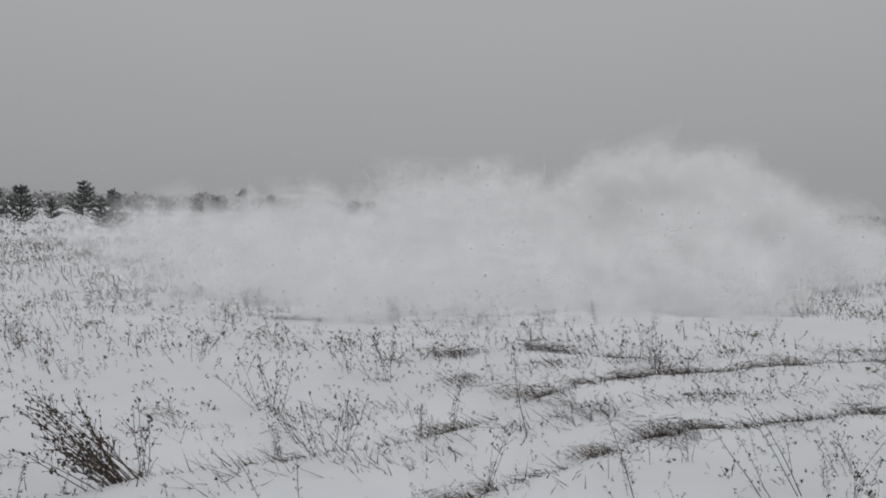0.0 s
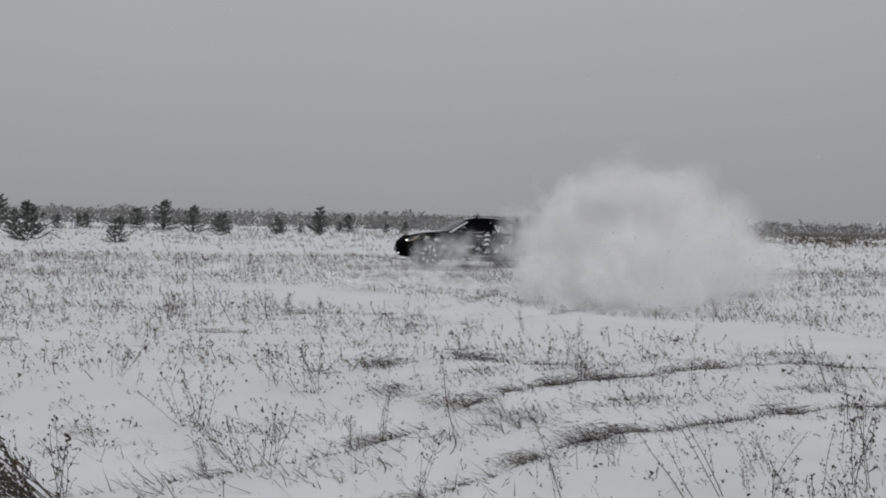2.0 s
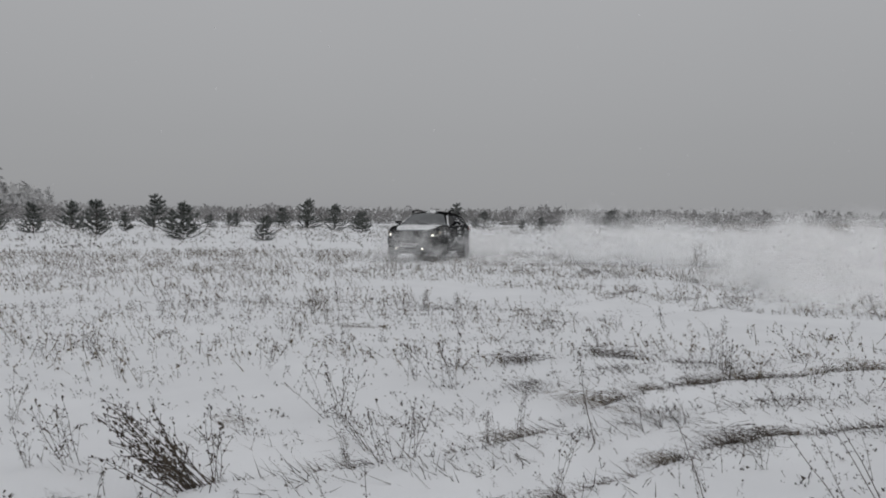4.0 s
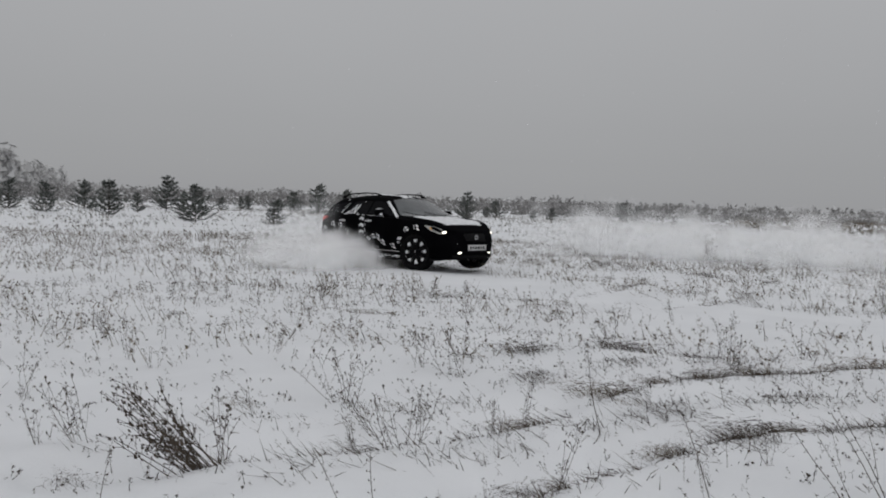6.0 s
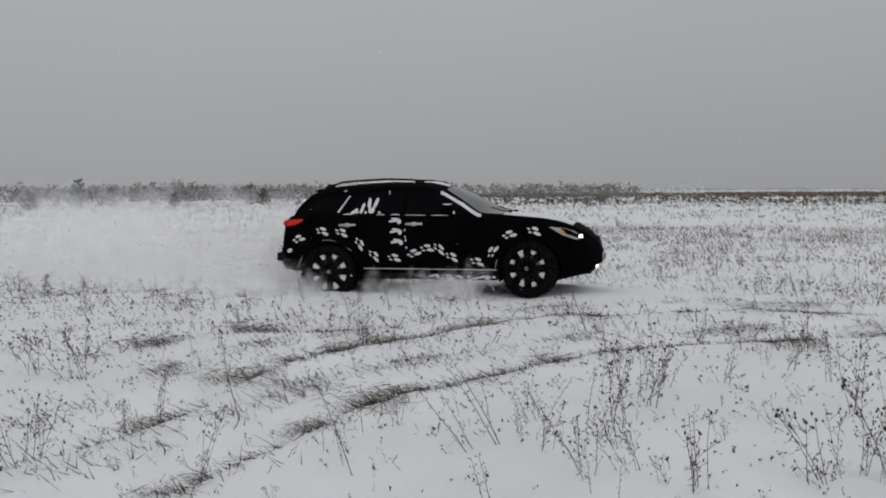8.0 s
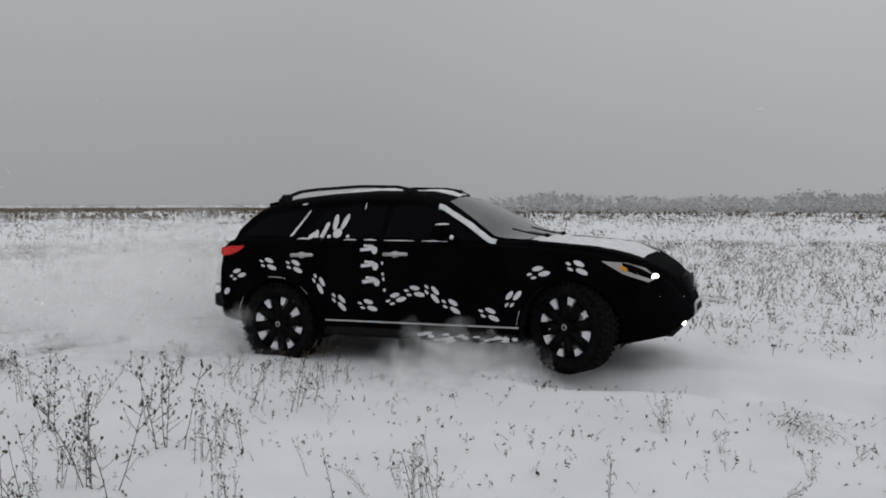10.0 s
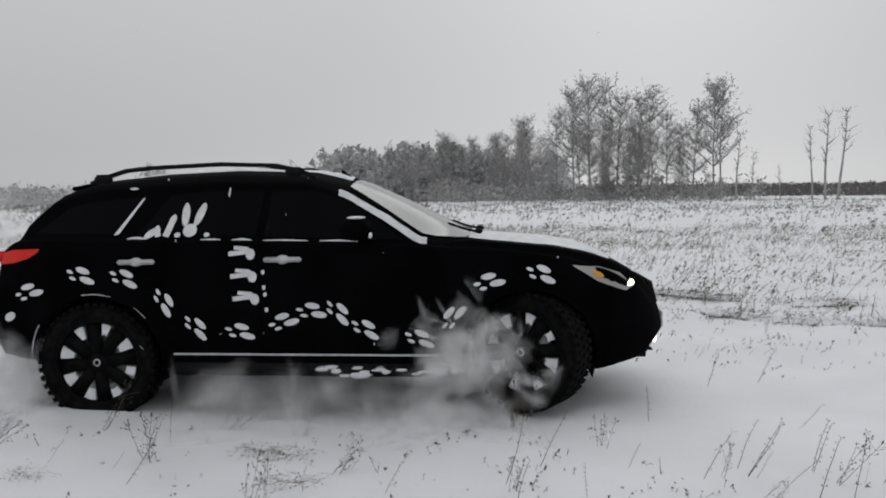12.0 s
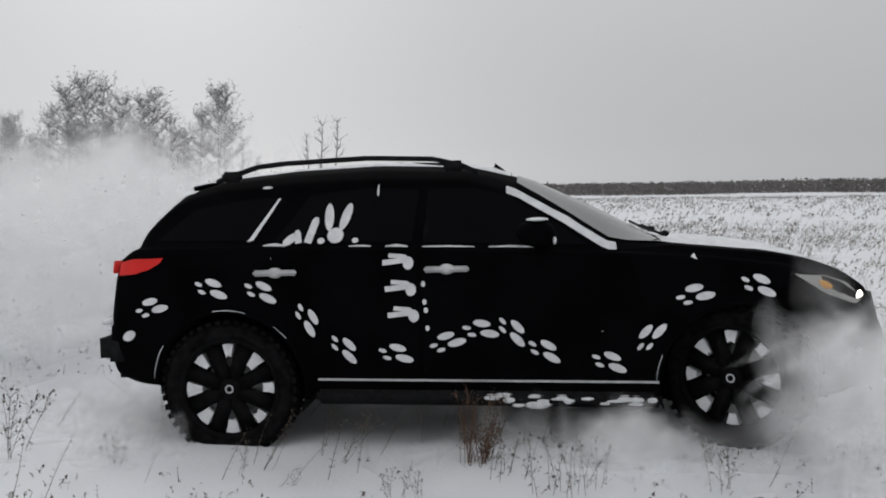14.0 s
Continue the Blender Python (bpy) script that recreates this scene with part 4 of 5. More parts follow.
plant("stem", 1.73, 4.39, 0.40, -20)
plant("stem", 2.30, 4.90, 0.34, -20)
plant("stem", 2.36, 4.87, 0.38, 20)
plant("stem", 2.50, 4.57, 0.39, -3)
plant("stem", 1.99, 3.57, 0.26, -15)
plant("stem", 1.61, 4.39, 0.09, -60)
plant("weed", 3.21, 3.39, 0.54, -12)
plant("weed", 3.43, 3.44, 0.41, 5)
plant("weed", 3.59, 3.32, 0.30, 0)
plant("weed", 4.09, 5.30, 0.30, 5)
plant("weed", 4.83, 5.47, 0.38, 8)
plant("weed", 4.39, 4.35, 0.49, 3)
plant("weed", 5.89, 6.45, 0.27, 0)
plant("weed", 7.77, 7.86, 0.24, 0)
plant("weed", 7.55, 6.40, 0.29, 0)
plant("weed", 3.49, 4.83, 0.08, 0)
plant("weed", 2.84, 4.74, 0.58, -5)
plant("weed", 3.29, 5.03, 0.50, 5)
plant("weed", 3.55, 3.19, 0.65, 2)
plant("weed", 4.53, 4.17, 0.40, 0)
plant("weed", 4.70, 3.84, 0.54, 0)
plant("weed", 4.25, 3.33, 0.69, 5)
plant("weed", 5.34, 3.44, 0.45, 0)
plant("weed", 5.91, 4.01, 0.35, 0)
plant("weed", 5.24, 3.06, 0.48, 5)
plant("weed", 5.48, 3.04, 0.34, 25)
plant("weed", 5.08, 2.69, 0.14, 0)
plant("weed", 7.49, 6.41, 0.19, 0)
plant("weed", 7.97, 5.76, 0.28, 0)
plant("weed", 9.04, 5.70, 0.26, 0)
plant("weed", 7.46, 3.94, 0.35, 0)
plant("weed", 6.15, 4.67, 0.34, 8)
plant("stalks", 4.10, 2.96, 0.49, 5)
plant("stalks", 6.22, 3.28, 0.42, 8)
plant("stalks", 6.25, 3.74, 0.35, 10)
plant("tuft", 1.67, 6.08, 0.17, 0)
plant("tuft", 1.95, 6.15, 0.11, 0)
plant("tuft", 0.86, 6.96, 0.11, 0)
plant("tuft", 1.28, 7.63, 0.08, 0)
plant("tuft", 2.37, 8.40, 0.17, 0)
plant("tuft", 3.24, 8.78, 0.15, 0)
plant("tuft", 4.17, 8.89, 0.08, 0)
plant("tuft", 3.55, 6.74, 0.13, 0)
plant("tuft", 0.03, 6.20, 0.10, 0)
plant("tuft", 0.27, 4.93, 0.08, 0)
plant("tuft", 1.04, 5.38, 0.08, 0)
plant("tuft", 0.20, 7.14, 0.08, 0)
plant("tuft", 5.47, 8.93, 0.08, 0)
plant("tuft", 5.15, 6.95, 0.11, 0)
plant("tuft", 7.07, 8.73, 0.08, 0)
plant("tuft", 0.15, 8.57, 0.13, 0)
plant("tuft", 1.14, 9.14, 0.12, 0)
plant("tuft", 7.06, 6.82, 0.15, 0)
plant("tuft", 9.07, 8.40, 0.11, 0)
plant("tuft", 0.11, 4.60, 0.08, 0)
plant("tuft", 7.18, 6.92, 0.16, 0)
plant("tuft", 5.24, 6.82, 0.08, 0)
plant("tuft", 3.45, 6.64, 0.12, 0)
plant("tuft", 10.88, 6.53, 0.19, 0)
plant("tuft", 9.37, 7.39, 0.26, 0)
plant("tuft", 1.92, 6.20, 0.10, 0)
plant("tuft", 0.98, 5.41, 0.08, 0)
plant("tuft", 3.60, 8.57, 0.15, 0)
plant("tuft", 1.85, 8.06, 0.13, 0)
plant("tuft", 5.61, -1.46, 0.08, 0)
plant("tuft", 5.34, -1.73, 0.08, 0)
plant("tuft", 5.10, -2.15, 0.08, 0)
plant("tuft", 6.11, -0.26, 0.17, 10)
plant("tuft", 4.46, -1.54, 0.10, 0)
plant("tuft", 5.58, -5.07, 0.14, 0)
plant("tuft", 3.95, -2.28, 0.14, 0)
plant("tuft", 4.06, -2.78, 0.08, 0)
plant("tuft", 5.10, -1.47, 0.08, 0)
plant("weed", 4.98, -0.28, 0.22, 0)
plant("weed", 5.41, 0.21, 0.20, 0)
plant("weed", 5.67, 0.54, 0.27, 0)
plant("weed", 6.28, -0.89, 0.25, 0)
plant("weed", 3.91, -1.92, 0.09, 0)
plant("weed", 4.59, -2.38, 0.24, 20)
plant("weed", 4.61, -2.98, 0.25, 30)
plant("weed", 7.23, -6.26, 0.36, 15)
plant("weed", 6.11, -5.69, 0.36, 15)
plant("weed", 5.13, -5.58, 0.41, 10)
plant("weed", 4.44, -4.48, 0.15, 0)
plant("weed", 4.73, -2.03, 0.31, 0)
plant("weed", 5.62, -2.03, 0.16, 0)
plant("weed", 7.10, -4.48, 0.37, 20)
plant("weed", 5.79, -4.05, 0.43, 20)
plant("weed", 6.07, -4.66, 0.62, 15)
plant("weed", 5.83, -4.78, 0.40, 15)
plant("weed", 5.92, -3.42, 0.26, 25)
plant("weed", 4.39, -3.57, 0.37, 30)
plant("weed", 5.51, -2.83, 0.20, 15)
plant("weed", 4.04, -1.14, 0.11, 0)
plant("stem", 3.53, -2.99, 0.32, 30)
plant("stem", 2.31, -3.53, 0.26, 25)
plant("stem", 1.73, -4.10, 0.34, 15)
plant("stem", 0.76, -4.50, 0.38, 25)
plant("stem", 0.47, -4.75, 0.32, 20)
plant("stem", 0.16, -4.72, 0.31, 20)
plant("stem", 1.40, -6.57, 0.34, 15)
plant("stem", 1.10, -6.94, 0.35, 20)
plant("stem", 0.65, -5.59, 0.24, 30)
plant("stem", 1.78, -3.82, 0.41, 25)
plant("stem", 1.47, -5.25, 0.26, 0)
plant("stem", 1.31, -4.28, 0.18, 20)
plant("stem", 0.82, -4.59, 0.30, 25)
plant("stem", 0.57, -4.46, 0.24, 40)
plant("stem", 0.26, -4.44, 0.34, 10)
plant("stem", -0.22, -5.27, 0.30, 30)
plant("stem", -0.34, -5.81, 0.08, 30)
plant("stem", -1.32, -8.14, 0.20, 20)
plant("stem", -0.98, -6.76, 0.42, 25)
plant("stalks", -0.81, -4.79, 0.27, 20)
plant("rusty", -0.39, -4.47, 0.39, 8)
plant("stalks", -0.66, -3.97, 0.32, 5)
plant("stalks", -0.86, -4.02, 0.27, 10)
plant("stalks", -0.47, -4.21, 0.31, 15)
plant("weed", 2.23, -4.90, 0.48, 0)
plant("weed", -0.05, -4.02, 0.16, 0)
plant("weed", 0.37, -4.64, 0.34, 15)
plant("weed", 1.57, -4.65, 0.25, 10)
plant("weed", 0.85, -4.41, 0.21, 20)
plant("weed", 0.62, -4.23, 0.14, 30)
plant("weed", -1.41, -4.30, 0.15, 0)
plant("weed", 0.06, -3.95, 0.21, 0)
plant("weed", -1.47, -3.90, 0.27, 10)
plant("stem", 0.94, -4.33, 0.32, 20)
plant("stem", 0.41, -4.37, 0.38, 12)
plant("stem", 0.71, -4.49, 0.18, 30)
plant("stem", -0.09, -4.90, 0.26, 0)
plant("stem", 2.20, -5.47, 0.29, 30)

# scruffy growth that the car passes on its last turn
random.seed(17)
for _ in range(34):
    b, r = random.uniform(90, 146), random.uniform(3.9, 5.6)
    x, y = r * math.sin(radians(b)), r * math.cos(radians(b))
    kind = random.choice(("weed", "weed", "stalks", "tuft", "tuft", "stem"))
    plant(kind, x, y, random.uniform(0.10, 0.27) if kind != "tuft" else 0.09, random.gauss(28, 12) if kind != "tuft" else 0)

CAR_LINE = dense([(r[1] + 1.4 * math.cos(radians(r[3])), r[2] + 1.4 * math.sin(radians(r[3]))) for r in DRIVE if r[0] > 6], 0.3)


def clear_of_car(x, y, gap=1.5):
    return float(np.min(np.hypot(CAR_LINE[:, 0] - x, CAR_LINE[:, 1] - y))) > gap


# smaller weeds between the large ones
random.seed(9)
count = 0
while count < 210:
    b, r = radians(random.uniform(-38, 75) if random.random() < 0.75 else random.uniform(80, 216)), random.uniform(3.2, 15)
    x, y = r * math.sin(b), r * math.cos(b)
    if clear_of_car(x, y):
        plant(random.choice(("weed", "weed", "weed", "stem")) if r > 4 else "stem", x, y, random.uniform(0.15, 0.46), random.gauss(-8 if b < 1.4 else 10, 10))
        count += 1


def tri_mesh(name, tris, mat):
    """A mesh of loose triangles from an array n x 3 x 3."""
    n = len(tris)
    me = bpy.data.meshes.new(name)
    me.vertices.add(3 * n)
    me.vertices.foreach_set("co", np.ascontiguousarray(tris, dtype=np.float32).ravel())
    me.loops.add(3 * n)
    me.loops.foreach_set("vertex_index", np.arange(3 * n, dtype=np.int32))
    me.polygons.add(n)
    me.polygons.foreach_set("loop_start", np.arange(0, 3 * n, 3, dtype=np.int32))
    me.materials.append(mat)
    me.update(calc_edges=True)
    return me


def stalk_field(name, n, rings, bearings, tall, wide, stems, mat, label, seed, lean=-0.25, seeds=True, power=1.0, clear=True, tuft=0.12):
    """Countless dry stalks standing in a sector of the field."""
    rng = np.random.RandomState(seed)
    b = np.radians(rng.uniform(*bearings, n))
    u = rng.uniform(0, 1, n) ** power
    r = np.sqrt(rings[0] ** 2 + u * (rings[1] ** 2 - rings[0] ** 2))
    cx, cy = r * np.sin(b), r * np.cos(b)
    patch = wave(cx, cy, 7.0, seed + 1) + 0.6 * wave(cx, cy, 2.5, seed + 2)
    keep = patch > rng.uniform(-0.75, 0.35, n)
    if clear:
        far = np.ones(n, bool)
        for k in range(0, len(CAR_LINE), 3):
            far &= np.hypot(cx - CAR_LINE[k, 0], cy - CAR_LINE[k, 1]) > 1.2
        keep &= far
    cx, cy = cx[keep], cy[keep]
    m = len(cx)
    cz = np.concatenate([height(cx[i:i + 20000], cy[i:i + 20000]) for i in range(0, m, 20000)])
    size = rng.uniform(0.35, 1.0, m)
    reps = rng.randint(1, stems + 1, m)
    idx = np.repeat(np.arange(m), reps)
    k = len(idx)
    base = np.stack([cx[idx] + rng.normal(0, tuft, k), cy[idx] + rng.normal(0, tuft, k), cz[idx] - 0.02], -1)
    h = tall * size[idx] * rng.uniform(0.5, 1.1, k)
    tip = base + np.stack([h * rng.normal(lean, 0.42, k), h * rng.normal(0, 0.42, k), h * rng.uniform(0.5, 1.0, k)], -1)
    out = []
    for turn in (0, 1.57):
        a = rng.uniform(0, 3.14, k) + turn
        side = np.stack([np.cos(a), np.sin(a), 0 * a], -1) * (wide * rng.uniform(0.6, 1.3, k))[:, None]
        out.append(np.stack([base - side, base + side, tip], 1))
    if seeds:
        for part_ in (0.97, 0.85, 0.7):
            at = base + (tip - base) * part_ + rng.normal(0, 0.02, (k, 3)) * tall
            s = wide * 2.6
            out.append(at[:, None, :] + rng.normal(0, s, (k, 3, 3)))
    return tagged(new(name, tri_mesh(name, np.concatenate(out), mat)), label, "dry grass", kind="stuff")


stalk_field("grass_tips", 9000, (2.6, 15), (-42, 80), 0.12, 0.0027, 3, STALK, "sparse tips of dry grass poking through snow", 101, power=0.8, tuft=0.05)
stalk_field("grass_tips", 5000, (2.4, 12), (80, 222), 0.13, 0.0026, 3, STALK, "sparse tips of dry grass poking through snow", 102, power=0.8, tuft=0.05)
stalk_field("dry_field", 15000, (8, 34), (-42, 95), 0.34, 0.0050, 5, STRAW, "dry weeds scattered over a snowy field", 103, power=0.85)
stalk_field("dry_field", 10000, (30, 110), (-42, 95), 0.42, 0.013, 5, PALEGRASS, "dry weeds scattered over a snowy field", 104, power=0.8, clear=False, tuft=0.3)
stalk_field("dry_field", 20000, (70, 330), (14, 110), 0.75, 0.05, 5, STRAW, "distant dry weeds over the snow", 105, power=0.7, clear=False, tuft=0.8)
stalk_field("dry_field", 10000, (10.5, 34), (95, 222), 0.40, 0.0055, 5, STRAW, "leaning dry weeds over a snowy field", 106, lean=-0.45, power=0.9)
stalk_field("dry_field", 12000, (28, 120), (95, 222), 0.45, 0.014, 5, PALEGRASS, "pale dry weeds over a snowy field", 107, lean=-0.4, power=0.8, clear=False, tuft=0.3)
stalk_field("dry_field", 6000, (70, 260), (100, 150), 0.65, 0.05, 5, PALEGRASS, "distant dry weeds over the snow", 108, power=0.7, clear=False, tuft=0.8)



def rut_grass():
    """Dry grass laid bare along the edges of the wheel ruts."""
    rng = np.random.RandomState(55)
    tris = []
    for n_track, (pts, w, d) in enumerate(TRACKS[:6]):
        way = np.gradient(pts, axis=0)
        step = float(np.median(np.linalg.norm(way, axis=1)))
        way /= np.linalg.norm(way, axis=1, keepdims=True) + 1e-9
        i = rng.randint(0, len(pts), 7500 * max(1, len(pts) // 30))
        patch = wave(pts[i, 0], pts[i, 1], 2.2, 61) + 0.5 * wave(pts[i, 0], pts[i, 1], 0.7, 62)
        keep = patch > rng.uniform(-0.22, 0.62, len(i))
        if n_track in (2, 3):
            keep &= rng.uniform(0, 1, len(i)) < 0.22
        keep &= rng.uniform(0, 1, len(i)) < np.clip((pts[i, 0] + 1.4) / 2.6, 0.2, 1.0)
        i = i[keep]
        n = len(i)
        off = np.where(rng.uniform(0, 1, n) < 0.6, -1, 1) * (w * 1.05 + np.abs(rng.normal(0, w * (0.45 + 0.7 * np.clip(patch[keep], 0, 1)), n)))
        x, y = pts[i, 0] - way[i, 1] * off, pts[i, 1] + way[i, 0] * off
        slide = rng.uniform(-0.7, 0.7, n) * step
        x, y = x + way[i, 0] * slide, y + way[i, 1] * slide
        z = height(x, y) - 0.005
        h = rng.uniform(0.03, 0.15, n) * rng.uniform(0.5, 1.0, n)
        base = np.stack([x, y, z], -1)
        tip = base + np.stack([h * rng.normal(-0.7, 0.9, n), h * rng.normal(0.1, 0.7, n), h * rng.uniform(0.15, 1.0, n)], -1)
        a = rng.uniform(0, 6.28, n)
        side = np.stack([np.cos(a), np.sin(a), 0.3 * np.ones(n)], -1) * 0.0036
        tris.append(np.stack([base - side, base + side, tip], 1))
    return tagged(new("rut_grass", tri_mesh("rut_grass", np.concatenate(tris), STALK)), "dry brown grass laid bare along wheel ruts", "dry grass", kind="stuff")


rut_grass()

# ---- trees ----
def make_pine(seed, tall):
    """A young pine: open whorls of upswept boughs, each a plume of long needles."""
    random.seed(seed)
    wood, green = Bundle(), Bundle()
    wood.tube([(0, 0, -0.1), (0.03, 0, tall * 0.5), (0, 0.03, tall)], 0.035 * tall / 2, 0.010)
    z = 0.04 * tall
    while z < tall * 0.93:
        u = z / tall
        reach = tall * 0.52 * (1 - u) ** 0.75 + 0.09
        for _ in range(random.randint(6, 9)):
            b = random.uniform(0, 6.28)
            ln = reach * random.uniform(0.45, 1.15)
            p = Vector((0, 0, z))
            tip = Vector((math.cos(b) * ln, math.sin(b) * ln, z + ln * random.uniform(0.1, 0.75)))
            mid = p.lerp(tip, 0.55) - Vector((0, 0, 0.09 * ln))
            wood.tube([p, mid, tip], 0.012, 0.005)
            for k in range(16):
                q = p.lerp(mid, random.uniform(0.35, 1)) if k < 5 else mid.lerp(tip, random.uniform(0, 1.08))
                along_ = (tip - mid).normalized()
                for _ in range(6):
                    e = (along_ * 0.7 + Vector((random.gauss(0, 0.8), random.gauss(0, 0.8), random.gauss(0.4, 0.6)))).normalized() * random.uniform(0.08, 0.17)
                    green.blade(q, q + e, 0.017)
        z += tall * random.uniform(0.08, 0.13)
    for _ in range(26):
        q = Vector((0, 0.03, tall * random.uniform(0.86, 1.0)))
        green.blade(q, q + Vector((random.gauss(0, 0.07), random.gauss(0, 0.07), random.uniform(0.06, 0.2))), 0.015)
    return wood.mesh("trunk", BARK), green.mesh("crown", PINE)


PINES = [make_pine(s, 2.0) for s in (80, 81, 82, 83)]


def pine_at(x, y, h):
    wood, green = random.choice(PINES)
    tree = tagged(new("pine_tree"), "young pine tree in the open field, paled with snow and haze", "tree", "young pines")
    for name, me in (("trunk", wood), ("crown", green)):
        o = new(name, me)
        o.parent = tree
    tree.matrix_basis = Matrix.Translation((x, y, ground_at(x, y))) @ pose(0, 0, 0, 0, 0, random.uniform(0, 360)) @ Matrix.Scale(h / 2.15, 4)


random.seed(12)
pine_at(-34.0, 65.8, 2.5)
pine_at(-26.5, 54.4, 2.5)
pine_at(-30.0, 72.1, 3.1)
pine_at(-24.3, 61.7, 1.9)
pine_at(-17.0, 44.7, 2.2)
pine_at(-28.7, 90.6, 1.7)
pine_at(-13.2, 46.3, 1.5)
pine_at(-24.1, 91.9, 2.3)
pine_at(-19.4, 83.4, 3.1)
pine_at(-15.2, 75.8, 2.5)
pine_at(-11.7, 69.7, 1.9)
pine_at(-7.8, 73.0, 1.7)
pine_at(-5.1, 86.2, 2.8)
pine_at(-2.5, 95.0, 2.1)
pine_at(11.2, 94.3, 2.4)
pine_at(12.7, 94.2, 1.9)
pine_at(-30.5, 54.0, 2.2)
pine_at(-36.6, 59.7, 2.4)
pine_at(-33.6, 49.7, 2.2)
pine_at(-28.8, 63.8, 1.6)
for _ in range(14):
    b, r = radians(random.uniform(-34, 10)), random.uniform(75, 115)
    pine_at(r * math.sin(b), r * math.cos(b), random.uniform(0.9, 1.9))


def make_birch(seed, tall, spread=0.24, twigs=1.0, low=0.3, stout=1.0):
    """A bare deciduous tree: trunk, limbs and a haze of fine twigs."""
    random.seed(seed)
    trunk, crown = Bundle(), Bundle()
    main = wobble((0, 0, -0.3), Vector((random.gauss(0, 0.03), random.gauss(0, 0.03), 1)) * (tall / 9), 9, 0.045)
    trunk.tube(main, tall * 0.013 * stout, tall * 0.003 * stout)
    for i in range(2, 10):
        u = i / 9
        if u < low:
            continue
        for _ in range(int(5 * twigs) + 1):
            b = random.uniform(0, 6.28)
            ln = tall * spread * (1.15 - u) * random.uniform(0.5, 1.2) + 0.05 * tall
            limb = wobble(main[i], Vector((math.cos(b) * 0.85, math.sin(b) * 0.85, 0.75)) * (ln / 4), 4, 0.18)
            crown.tube(limb, tall * 0.0042 * stout, tall * 0.0016 * stout)
            for _ in range(int(9 * twigs)):
                q = limb[random.randint(1, 4)]
                tw = wobble(q, Vector((random.gauss(0, 0.6), random.gauss(0, 0.6), random.gauss(0.5, 0.5))) * (tall * 0.035), 2, 0.3)
                crown.tube(tw, tall * 0.0017, tall * 0.0010)
                for _ in range(int(4 * twigs)):
                    e = Vector((random.gauss(0, 1), random.gauss(0, 1), random.gauss(0.1, 0.8))).normalized() * tall * random.uniform(0.015, 0.035)
                    crown.blade(tw[-1], tw[-1] + e, tall * 0.0022)
    return trunk.mesh("trunk", BIRCH), crown.mesh("crown", BIRCH)


BIRCHES = [make_birch(90, 10, 0.34, 1.2, 0.3), make_birch(91, 10, 0.38, 1.1, 0.35), make_birch(92, 10, 0.32, 1.3, 0.15)]
POLES = [make_birch(95, 10, 0.14, 0.4, 0.45, 1.5), make_birch(96, 10, 0.17, 0.4, 0.35, 1.5)]


def tree_at(bearing, r, h, forms, label, group="birch grove"):
    trunk, crown = forms[random.randrange(len(forms))]
    x, y = r * math.sin(radians(bearing)), r * math.cos(radians(bearing))
    tree = tagged(new("birch_tree"), label, "tree", group)
    for name, me in (("trunk", trunk), ("crown", crown)):
        o = new(name, me)
        o.parent = tree
    tree.matrix_basis = Matrix.Translation((x, y, ground_at(x, y))) @ pose(0, 0, 0, random.gauss(0, 2), random.gauss(0, 2), random.uniform(0, 360)) @ Matrix.Scale(h / 10, 4)


random.seed(21)
BARE = "tall bare birch tree at the field edge, twigs paled for haze"
for b, h in ((156.8, 10.5), (158.4, 12.5), (159.6, 14.5), (160.6, 15.6), (161.4, 16.2), (162.3, 14.0), (163.6, 14.2), (164.2, 14.6), (165.4, 11.5), (166.3, 9.5), (167.0, 12.5), (168.3, 15.0), (168.7, 14.6), (160.0, 11.0), (161.8, 10.0), (163.0, 9.5)):
    tree_at(b, 125 + random.uniform(-4, 12), h, BIRCHES, BARE)
for _ in range(34):
    b = random.uniform(143.5, 159)
    tree_at(b, random.uniform(135, 190), np.interp(b, (143, 150, 155, 159), (6.5, 9.5, 12.5, 14.5)) * random.uniform(0.75, 1.0), BIRCHES, "bare tree in a distant grove, paled for haze")
for _ in range(12):
    tree_at(random.uniform(159, 168.5), random.uniform(120, 150), random.uniform(5, 9), BIRCHES, "low bare tree in a distant grove, paled for haze")
for b, h in ((169.6, 8.5), (170.5, 6.0), (172.2, 4.2), (174.0, 9.0), (174.7, 10.6), (175.4, 11.0)):
    tree_at(b, 118, h, POLES, "slender dead tree with few broken branches", "dead trees")


def far_belt(name, bearings, dist, tall, n, mat, label, seed, leaves=26, width=0.5, even=False, grain=0.075):
    """Far woodland that reads as one belt: thousands of small clumps, with an uneven top."""
    rng = np.random.RandomState(seed)
    b = np.radians(rng.uniform(*bearings, n))
    r = rng.uniform(*dist, n)
    x, y = r * np.sin(b), r * np.cos(b)
    z = height(x, y)
    swell = 0.62 + 0.38 * np.clip(0.5 + 1.1 * wave(np.degrees(b), 0 * b, 5.0, seed), 0, 1)
    h = rng.uniform(*tall, n) * (1.0 if even else swell)
    k = n * leaves
    i = np.repeat(np.arange(n), leaves)
    u = rng.uniform(0, 1, k)
    spread = h[i] * width * (1 - u) ** 0.7 * 0.6 + 0.15
    c = np.stack([x[i] + rng.normal(0, 1, k) * spread, y[i] + rng.normal(0, 1, k) * spread, z[i] + u * h[i]], -1)
    s = h[i] * grain
    tris = c[:, None, :] + rng.normal(0, 1, (k, 3, 3)) * s[:, None, None]
    return tagged(new(name, tri_mesh(name, tris, mat)), label, "woodland", kind="stuff")


